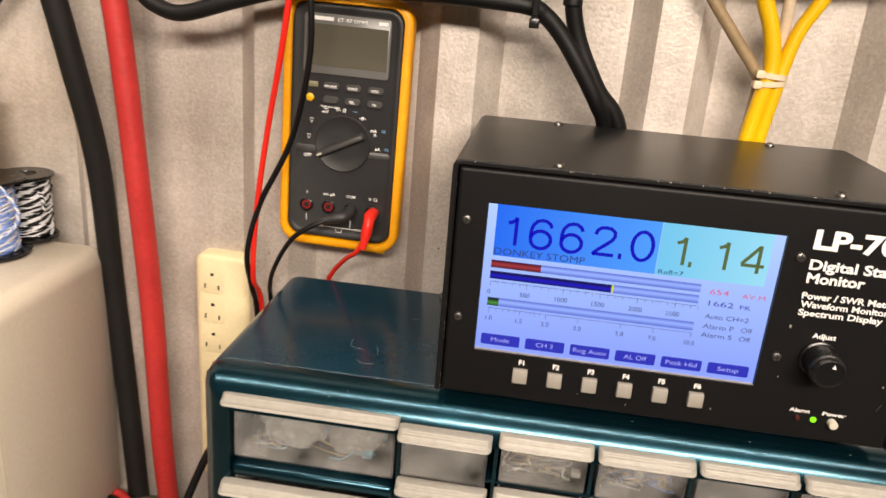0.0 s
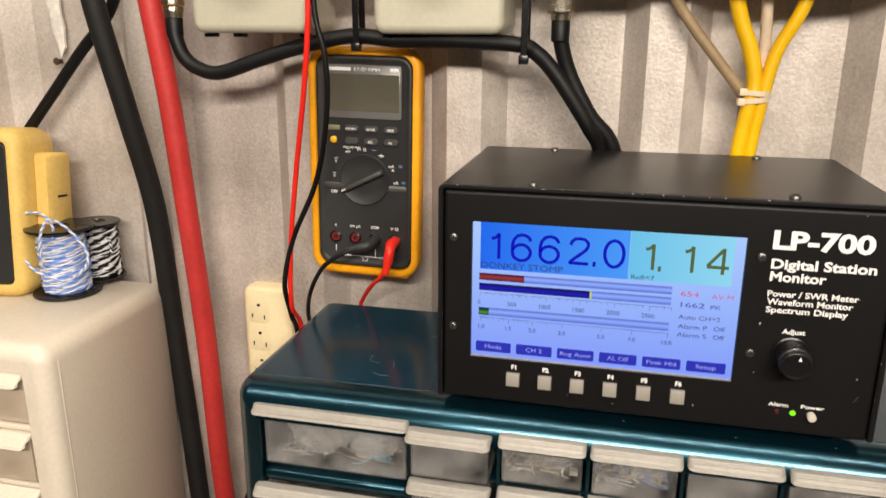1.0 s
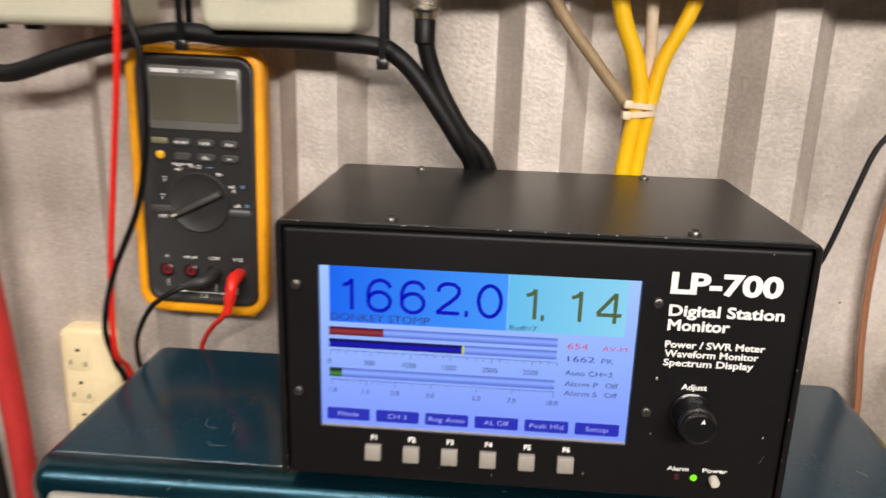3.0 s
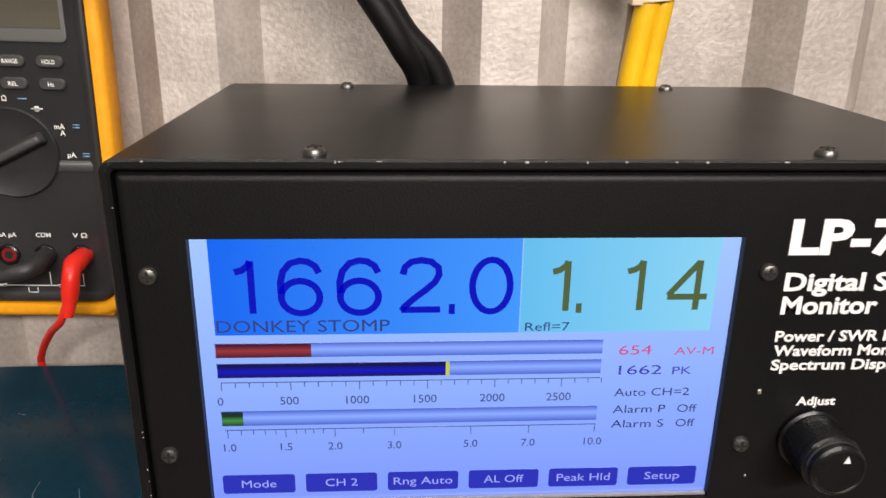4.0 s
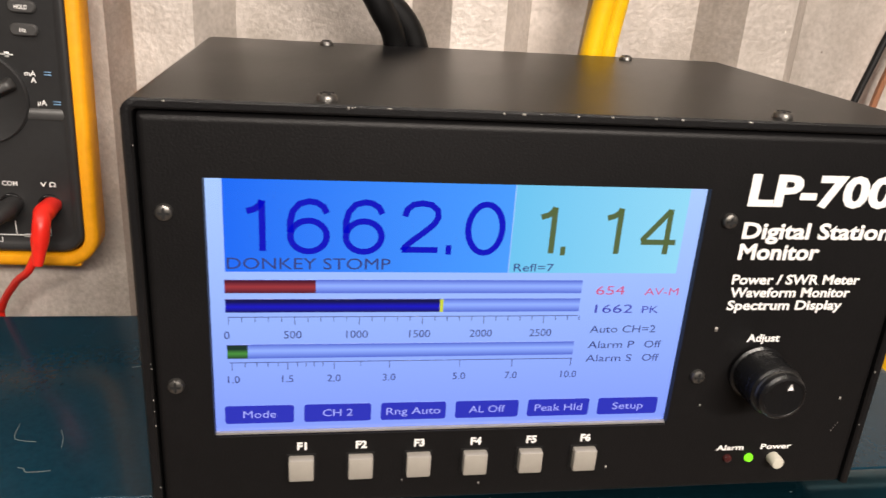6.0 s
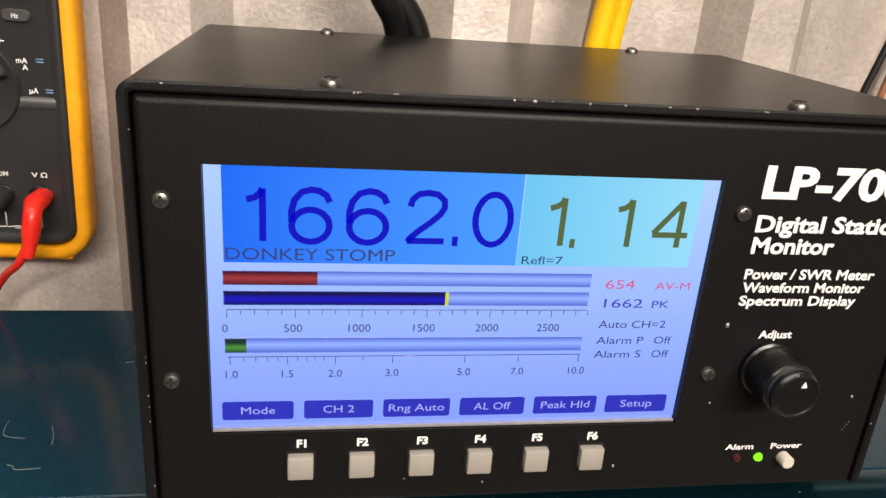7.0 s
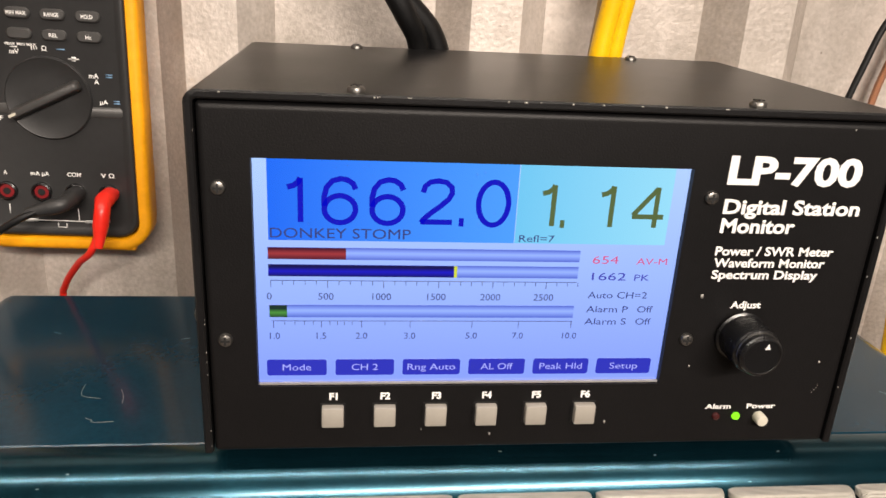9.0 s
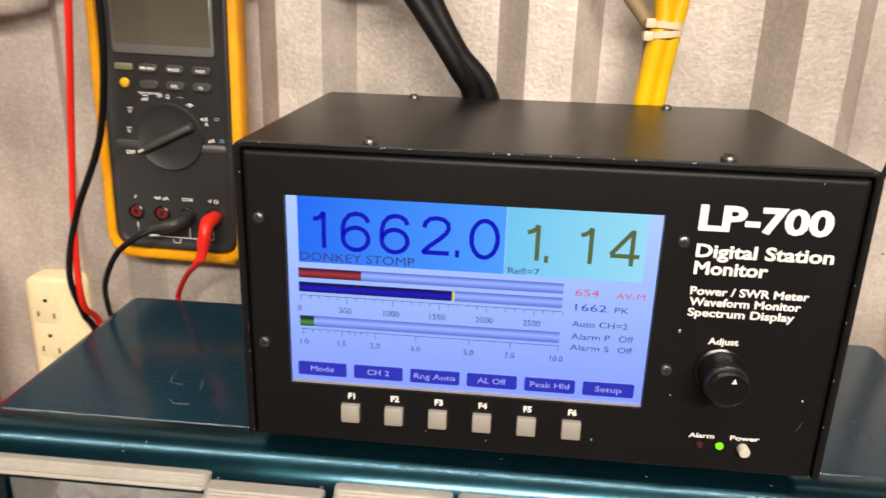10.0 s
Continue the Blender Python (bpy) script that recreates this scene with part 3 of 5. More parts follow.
    for i in range(6):
        x = -0.0048 + 0.01948 * i
        place("key_slot", slot_me, mon, (x, FACE, 1.1761))
        place("function_key", key_me, mon, (x, FACE, 1.1763), "square light grey push key")
        lettering("F%d" % (i + 1), x + 0.0002, FACE - 0.0002, 1.1826, 0.0027, M_LETTER, mon, align="middle", bold=0.045)
    # knob
    kx, kz = 0.1508, 1.2098
    knob = bmesh.new()
    turned(knob, (kx, FACE, kz), (0, -1, 0), [(r * 1.08, h * 1.18) for r, h in [(0.0086, 0.0006), (0.0092, 0.0010), (0.0092, 0.0016), (0.0084, 0.0020), (0.0084, 0.0120), (0.0080, 0.0126), (0.0075, 0.0128), (0.0076, 0.0136), (0.0076, 0.0150), (0.0070, 0.0158), (0.0064, 0.0160), (0.0062, 0.0157), (0.0030, 0.0156)]], 40)
    k = part("knob", knob, M_BLACK, mon, "black knurled knob with a white triangle pointer", 30)
    pins = bmesh.new()
    for i in range(44):
        for j in range(5):
            a = 2 * math.pi * (i + 0.5 * (j % 2)) / 44
            c = Vector((kx + 0.00907 * math.cos(a), FACE - 0.0037 - 0.0023 * j, kz + 0.00907 * math.sin(a)))
            o, t = Vector((math.cos(a), 0, math.sin(a))), Vector((-math.sin(a), 0, math.cos(a)))
            b = [pins.verts.new(c + t * u + Vector((0, w, 0))) for u, w in ((-0.00058, 0), (0, -0.00092), (0.00058, 0), (0, 0.00092))]
            tip = pins.verts.new(c + o * 0.00034)
            for q in range(4):
                pins.faces.new((b[q], b[(q + 1) % 4], tip))
    part("knurling", pins, M_BLACK, k, smooth=None)
    shine = turned(bmesh.new(), (kx, FACE - 0.01516, kz), (0, -1, 0), [(0.0084, 0), (0.0085, 0.0003), (0.0084, 0.0007)], 40)
    part("collar", shine, M_SCREW, k, "polished dark collar")
    tri = bmesh.new()
    ty = FACE - 0.01895
    vs = [tri.verts.new((kx + x, ty, kz + z)) for x, z in ((0.0004, 0.0032), (0.0024, 0.0032), (0.0015, 0.0054))]
    ws = [tri.verts.new(v.co + Vector((0, 0.0003, 0))) for v in vs]
    tri.faces.new(vs), tri.faces.new(ws[::-1])
    for i in range(3):
        tri.faces.new((vs[i], vs[(i + 1) % 3], ws[(i + 1) % 3], ws[i]))
    part("pointer", tri, M_LETTER, k, "white triangle mark")
    # lamps and power key
    for x, mat, nm, lab in ((0.1481, M_LED_OFF, "alarm_led", "unlit dark red lamp"), (0.1566, M_LED_ON, "power_led", "lit green lamp")):
        part(nm, turned(bmesh.new(), (x, FACE, 1.1731), (0, -1, 0), [(0.0017, 0), (0.0017, 0.0004), (0.0013, 0.0011), (0.0006, 0.0014)], 20), mat, mon, lab)
    part("power_key", turned(bmesh.new(), (0.1663, FACE, 1.1727), (0, -1, 0), [(0.0024, 0), (0.0024, 0.0036), (0.0021, 0.0041), (0.001, 0.0042)], 24), M_POWERKEY, mon, "round cream push key")
    # printed names
    ly = FACE - 0.0002
    for text, x, z, cap, w, bold in (("LP-700", 0.1346, 1.2700, 0.0096, 0.0508, 0.038), ("Digital Station", 0.1350, 1.2587, 0.0052, 0.0530, 0.031), ("Monitor", 0.1352, 1.2514, 0.0052, 0.0288, 0.031),
                                     ("Power / SWR Meter", 0.1350, 1.2425, 0.0033, 0.0466, 0.029), ("Waveform Monitor", 0.1352, 1.2378, 0.0033, 0.0440, 0.029), ("Spectrum Display", 0.1352, 1.2331, 0.0033, 0.0422, 0.029)):
        lettering(text, x, ly, z, cap, M_LETTER, mon, w, "left", bold)
    lettering("Adjust", 0.1512, ly, 1.2210, 0.0027, M_LETTER, mon, 0.0122, "middle", 0.030)
    lettering("Alarm", 0.1484, ly, 1.1766, 0.0021, M_LETTER, mon, 0.0108, "middle", 0.030)
    lettering("Power", 0.1666, ly, 1.1766, 0.0021, M_LETTER, mon, 0.0122, "middle", 0.030)
    # chips in the paint, and feet
    rnd = random.Random(4)
    marks = bmesh.new()
    for i in range(13):
        x = rnd.choice((rnd.uniform(FX0 + 0.006, FX1 - 0.006), rnd.gauss(0.075, 0.02), rnd.gauss(FX0 + 0.012, 0.006)))
        x = min(max(x, FX0 + 0.006), FX1 - 0.006)
        w = rnd.uniform(0.0002, 0.0008)
        box(marks, x - w, x + w, FACE - 0.0008, FACE - 0.0004, FZ1 - rnd.uniform(0.0006, 0.0011), FZ1 - 0.0004)
    for i in range(12):
        z = rnd.uniform(FZ0 + 0.002, FZ1 - 0.008)
        x = rnd.choice((FX0 + 0.0029, FX1 - 0.0029))
        w = rnd.uniform(0.0001, 0.0004)
        box(marks, x - 0.00014, x + 0.00014, FACE - 0.0008, FACE - 0.0004, z - w, z + w)
    for x, z, w in ((0.1331, 1.2258, 0.0008), (0.1330, 1.1960, 0.0004), (0.1870, 1.1975, 0.0005), (0.0560, 1.1665, 0.0004), (0.1020, 1.1712, 0.0005), (0.1790, 1.2905, 0.0003), (0.0290, 1.1690, 0.0003)):
        box(marks, x - w * 0.6, x + w * 0.6, FACE - 0.0003, FACE + 0.0002, z - w, z + w)
    for i in range(4):
        box(marks, 0.1870 + 0.0006 * i, 0.18715 + 0.0006 * i, FACE - 0.0002, FACE + 0.0002, 1.1835 + 0.0011 * i, 1.1839 + 0.0011 * i)
    tagged(part("paint_chips", marks, M_CHIP, mon, "small bright chips along the edges", None), kind="stuff")
    foot = mesh_of("foot", turned(bmesh.new(), (0, 0, 0), (0, 0, 1), [(0.0065, 0), (0.0075, 0.0030), (0.0075, 0.0090)], 20), M_BLACK)
    for x in (-0.036, 0.182):
        for y in (0.436, 0.535):
            place("foot", foot, mon, (x, y, 1.1512), "round black rubber foot")
    return mon


def draw_display(d):
    y = FACE + 0.00205
    sx0, sx1, sz0, sz1 = -0.0315, 0.1212, 1.1888, 1.2743

    def field(name, x0, x1, z0, z1, mat, lift=0.0):
        return part(name, chip(x0, x1, z0, z1, y - lift), mat, d)

    def words(s, x, z, cap, mat, width=None, align="left", bold=0.0, spacing=1.0):
        return lettering(s, x, y - 0.00025, z, cap, mat, d, width, align, bold, spacing)

    field("blue_field", -0.0272, 0.0594, 1.2453, sz1, G_BLUE)
    field("cyan_field", 0.0597, 0.1160, 1.2453, sz1, G_CYAN)
    for c, x, h in zip("1662.0", (-0.0208, -0.0086, 0.0078, 0.0252, 0.0390, 0.0450), (0.0160,) * 6):
        stroked(c, x, y - 0.00025, 1.2521, h * 0.985, 0.00195, G_DIGIT, d, 1.26)
    for c, x in zip("1.14", (0.0680, 0.0756, 0.0895, 0.1020)):
        stroked(c, x, y - 0.00025, 1.2521, 0.0152, 0.00185, G_DIGIT2, d, 1.28)
    words("DONKEY STOMP", -0.0266, 1.2463, 0.0036, G_TEXT, 0.0488)
    words("Refl=7", 0.0612, 1.2459, 0.0026, G_TEXT, 0.0130)
    # bars
    bx0, bx1 = -0.0277, 0.0846
    span = 0.0999 / 2500
    for z0, z1, fill, mat in ((1.2382, 1.2427, 474, G_RED), (1.2317, 1.2363, 1655, G_NAVYBAR), (1.2157, 1.2206, 0, G_GREEN)):
        field("bar_trough", bx0, bx1, z0, z1, G_BAR)
        end = bx0 + (fill * 1.44 * span if mat is G_RED else fill * span if fill else 0.0064)
        field("bar", bx0 + 0.0002, end, z0 + 0.0001, z1 - 0.0001, mat, 0.0002)
    field("peak_mark", bx0 + 1655 * span, bx0 + 1655 * span + 0.0011, 1.2318, 1.2362, G_PEAK, 0.0003)
    line = bmesh.new()
    box(line, bx0 + 0.0008, bx1, y, y + 0.0001, 1.2300, 1.23022)
    for i in range(29):
        x = bx0 + 0.0009 + i * 100 * span
        box(line, x - 0.00011, x + 0.00011, y, y + 0.0001, 1.2300 - (0.0026 if i % 5 == 0 else 0.0015), 1.2300)
    part("power_scale", line, G_TEXT, d, smooth=None)
    for i, s in enumerate(("0", "500", "1000", "1500", "2000", "2500")):
        words(s, -0.0274 + 0.01997 * i, 1.2228, 0.0026, G_TEXT, align="middle")
    line = bmesh.new()
    box(line, bx0 + 0.0008, bx1, y, y + 0.0001, 1.2141, 1.21432)
    ticks = [(-0.0262, 1), (-0.0222, 0), (-0.0186, 0), (-0.0152, 0), (-0.0120, 0), (-0.0091, 1), (-0.0060, 0), (-0.0033, 0), (-0.0008, 0), (0.0020, 0), (0.0055, 1), (0.0140, 0), (0.0233, 1), (0.0464, 1), (0.0640, 1), (0.0843, 1)]
    for x, big in ticks:
        box(line, x - 0.00011, x + 0.00011, y, y + 0.0001, 1.2141 - (0.0026 if big else 0.0015), 1.2141)
    part("ratio_scale", line, G_TEXT, d, smooth=None)
    for s, x in (("1.0", -0.0258), ("1.5", -0.0091), ("2.0", 0.0055), ("3.0", 0.0233), ("5.0", 0.0464), ("7.0", 0.0640), ("10.0", 0.0840)):
        words(s, x, 1.2071, 0.0025, G_TEXT, align="middle")
    # readings beside the bars
    words("654", 0.0895, 1.2378, 0.0030, G_TEXT_RED, 0.0098)
    words("AV-M", 0.1062, 1.2376, 0.0025, G_TEXT_RED, 0.0118)
    words("1662", 0.0900, 1.2312, 0.0030, G_TEXT_BLUE, 0.0130)
    words("PK", 0.1063, 1.2311, 0.0025, G_TEXT_BLUE, 0.0058)
    words("Auto CH=2", 0.0893, 1.2239, 0.0026, G_TEXT, 0.0230)
    words("Alarm P", 0.0894, 1.2181, 0.0026, G_TEXT, 0.0162)
    words("Off", 0.1093, 1.2181, 0.0026, G_TEXT, 0.0060)
    words("Alarm S", 0.0893, 1.2130, 0.0026, G_TEXT, 0.0162)
    words("Off", 0.1093, 1.2130, 0.0026, G_TEXT, 0.0060)
    for i, s in enumerate(("Mode", "CH 2", "Rng Auto", "AL Off", "Peak Hld", "Setup")):
        x = -0.0290 + 0.02506 * i
        bm = ringed(bmesh.new(), x, x + 0.0218, 1.1918, 1.1984, 0.0008, [(0, y + 0.0001), (0, y)], 2)
        soft = part("soft_key", bm, G_KEYS, d)
        lettering(s, x + 0.0109, y - 0.00025, 1.1940, 0.0026, G_KEYTEXT, soft, {"Mode": 0.0104, "CH 2": 0.0098, "Rng Auto": 0.0182, "AL Off": 0.0124, "Peak Hld": 0.0168, "Setup": 0.0112}[s], "middle")


station_monitor()

# ---- drawer cabinets ----


def shell(x0, x1, z0, z1, y0, y1, th, r, rf):
    """A cabinet shell, open to the front, with softly rounded edges."""
    steps = [(0.004, y1), (0, y1 - 0.004)] + round_steps(y0, y1, rf, 6)[1:]
    steps += [(th, y0), (th, y1 - 0.004)]
    return ringed(bmesh.new(), x0, x1, z0, z1, r, steps, 6)


def lip_mesh(name, w, h, material, reach=0.013):
    """A drawer's ribbed pull: a hood that leans out and ends in a bead. Right end at x = w, top at z = 0, seat at y = 0."""
    bm = bmesh.new()
    prof = [(0.006, -0.0003), (-0.001, 0.0)]
    for i in range(13):
        u = i / 12
        prof.append((-0.0014 - (reach - 0.0024) * u, -0.0005 - (h * 0.62) * u ** 1.6 + (0.0004 if i % 2 else 0)))
    prof += [(-reach, -h * 0.75), (-reach - 0.0008, -h), (-reach + 0.0008, -h - 0.0007), (-reach + 0.0018, -h * 0.7), (-0.001, -0.0026), (0.006, -0.0026)]
    ends = ((0.0, 0.0036), (0.0007, 0.0016), (0.0022, 0.0004), (0.0040, 0.0), (w - 0.0040, 0.0), (w - 0.0022, 0.0004), (w - 0.0007, 0.0016), (w, 0.0036))
    rings = [[bm.verts.new((x, y + s * 0.8 * (y < 0), z + s * 0.45 * (z < -0.004) - s * 0.25)) for y, z in prof] for x, s in ends]
    n = len(prof)
    for a, b in zip(rings, rings[1:]):
        for k in range(n):
            bm.faces.new((a[k], a[(k + 1) % n], b[(k + 1) % n], b[k]))
    bm.faces.new(rings[0]), bm.faces.new(rings[-1][::-1])
    return mesh_of(name, bm, material, 18)


def tray_mesh(name, w, h, depth, material):
    """A thin clear drawer, open above, 1.5 mm thick. Left front lower corner at the origin."""
    bm = bmesh.new()
    t, g = 0.0015, 0.0015

    def loop(inset, z, lower):
        return [bm.verts.new(p) for p in ((g + inset, inset, z), (w - g - inset, inset, z), (w - g - inset, depth - inset, z - lower), (g + inset, depth - inset, z - lower))]

    rings = [loop(0.0016, 0.0, 0), loop(0.0, 0.0022, 0), loop(0.0, h, 0.006), loop(t, h, 0.006), loop(t, t, 0)]
    for a, b in zip(rings, rings[1:]):
        for k in range(4):
            bm.faces.new((a[k], a[(k + 1) % 4], b[(k + 1) % 4], b[k]))
    bm.faces.new(rings[0][::-1]), bm.faces.new(rings[-1])
    return mesh_of(name, bm, material)


def teal_cabinet():
    cab = thing("drawer_cabinet", (0.05, 0.484, BENCH), "dark teal enamelled cabinet of clear plastic drawers on the bench", "cabinet", "drawer cabinets")
    x0, x1, z0, z1, y0, y1 = -0.1990, 0.3010, BENCH, 1.1512, 0.3965, 0.5700
    steps = [(0.004, y1), (0, y1 - 0.004), (0, 0.4208), (0.0005, 0.4202), (0.0020, 0.4202), (0.0020, y1 - 0.006)]
    part("body", ringed(bmesh.new(), x0, x1, z0, z1, 0.013, steps, 6), M_TEAL, cab, "glossy dark teal sheet metal body", 30)
    steps = [(0.0022, 0.440), (0.0022, 0.4198), (0.0003, 0.4197)] + [(0.0002 + s, y) for s, y in round_steps(y0, 0.4196, 0.0220, 8)[1:]] + [(0.0224, y0 + 0.012), (0.0040, y0 + 0.0225)]
    part("front_frame", ringed(bmesh.new(), x0, x1, z0, z1, 0.013, steps, 6, False, False), M_FRAME, cab, "rounded moulded front frame", 40)
    fy = 0.4030
    ix0, ix1, iz0, iz1 = x0 + 0.0226, x1 - 0.0226, z0 + 0.0226, z1 - 0.0226
    marks = bmesh.new()
    for pts in ([(-0.118, 0.468), (-0.1165, 0.458), (-0.108, 0.4555)], [(-0.101, 0.463), (-0.0985, 0.457), (-0.0975, 0.451)], [(-0.109, 0.4395), (-0.1065, 0.4385), (-0.105, 0.4365), (-0.097, 0.437)], [(0.262, 0.455), (0.266, 0.450)], [(0.243, 0.470), (0.2445, 0.4685)], [(-0.150, 0.520), (-0.146, 0.5185)], [(-0.085, 0.512), (-0.081, 0.5135)]):
        sweep(marks, [(x, y, z1) for x, y in pts], 0.00013, 5, 4)
    rnd = random.Random(2)
    for i in range(11):
        el, x = radians(rnd.uniform(25, 80)), rnd.uniform(x0 + 0.02, x1 - 0.02)
        y, z = 0.4185 - 0.0219 * math.cos(el), 1.1512 - 0.022 + 0.0219 * math.sin(el)
        l = rnd.uniform(0.0004, 0.0020)
        sweep(marks, [(x, y, z), (x + l, y + rnd.uniform(-0.2, 0.2) * l, z)], rnd.uniform(0.00012, 0.00022), 5, 1)
    tagged(part("scratches", marks, M_SCRATCH, cab, "pale scratches in the enamel", None), kind="stuff")
    # dividers
    bm = bmesh.new()
    box(bm, -0.0722, -0.0698, fy - 0.003, y1 - 0.006, iz0, iz1)
    part("divider", bm, M_FRAME, cab)
    cols = [-0.0128 + 0.0569 * i for i in range(5)]
    for x in cols:
        part("divider", boxed(x - 0.0011, x + 0.0011, fy + 0.0005, y1 - 0.006, iz0, iz1), M_FRAME, cab)
    big_top = [1.1392, 1.0800, 1.0208, 0.9616]
    small_top = [1.1392 - 0.0380 * i for i in range(6)]
    for z in big_top[1:]:
        part("rail", boxed(ix0, -0.0723, y0 + 0.001, y1 - 0.006, z + 0.0012, z + 0.0100, 0.0030), M_FRAME, cab, smooth=50)
    for z in small_top[1:]:
        for a, b in zip([-0.0709] + cols, cols + [ix1]):
            part("rail", boxed(a + 0.0012, b - 0.0012, fy - 0.001, y1 - 0.006, z - 0.0004, z + 0.0022, 0.0006), M_FRAME, cab)
    big_tray, big_lip = tray_mesh("drawer", 0.1038, 0.0455, 0.145, M_FROST), lip_mesh("handle", 0.1095, 0.0058, M_LIP, 0.0050)
    small_tray, small_lip = tray_mesh("drawer", 0.0535, 0.0340, 0.145, M_FROST), lip_mesh("handle", 0.0545, 0.0060, M_LIP, 0.0054)
    for i, z in enumerate(big_top):
        out = (0.0, 0.006, 0.002, 0.003)[i]
        d = place("drawer", big_tray, cab, (-0.1764, fy - 0.0015 - out, z - 0.0468), "wide clear plastic drawer with loose parts inside")
        place("handle", big_lip, d, (-0.1805, fy - 0.0060 - out, z + 0.0008), "milky ribbed pull")
    rnd = random.Random(7)
    for r, z in enumerate(small_top):
        for c, x in enumerate([-0.0697] + [v + 0.0014 for v in cols]):
            out = {(0, 0): 0.0095, (1, 0): 0.0075, (0, 1): 0.002, (1, 1): 0.004}.get((r, c), rnd.uniform(0.0, 0.004))
            if x + 0.0535 > ix1 + 0.003:
                continue
            d = place("drawer", small_tray, cab, (x, fy - 0.0015 - out, z - 0.0356), "narrow clear plastic drawer")
            place("handle", small_lip, d, (x - 0.0005, fy - 0.0060 - out, z + 0.0006), "milky ribbed pull")
    return cab


teal_cabinet()


def beige_cabinet():
    cab = thing("drawer_cabinet", (-0.56, 0.50, BENCH), "aged beige plastic drawer cabinet with yellowed drawers on the bench", "cabinet", "drawer cabinets")
    x0, x1, z0, z1, y0, y1 = -0.7800, -0.3600, BENCH, 1.1520, 0.4150, 0.5775
    part("body", shell(x0, x1, z0, z1, y0, y1, 0.0215, 0.015, 0.012), M_BEIGE, cab, smooth=50)
    part("seam", boxed(x1 - 0.0006, x1 + 0.00025, 0.4290, 0.4310, z0 + 0.012, z1 - 0.014, 0.0004), M_BEIGE, cab, "moulded seam down the side")
    tray, lip = tray_mesh("drawer", 0.1150, 0.0440, 0.140, M_BEIGE_FROST), lip_mesh("handle", 0.1160, 0.0085, M_BEIGE, 0.0110)
    for i in range(4):
        z = z1 - 0.0225 - 0.0510 * i
        part("rail", boxed(x0 + 0.022, x1 - 0.022, y0 + 0.003, y1 - 0.006, z - 0.0505, z - 0.0465, 0.001), M_BEIGE, cab)
        for c in range(3):
            x = x1 - 0.0225 - 0.1245 * (c + 1) + 0.008
            d = place("drawer", tray, cab, (x, y0 + 0.0040 - 0.002 * ((i + c) % 2), z - 0.0455), "yellowed clear plastic drawer")
            place("handle", lip, d, (x - 0.0005, y0 + 0.0035 - 0.002 * ((i + c) % 2), z - 0.0005), "cream ribbed pull")
    return cab


beige_cabinet()

# ---- multimeters ----


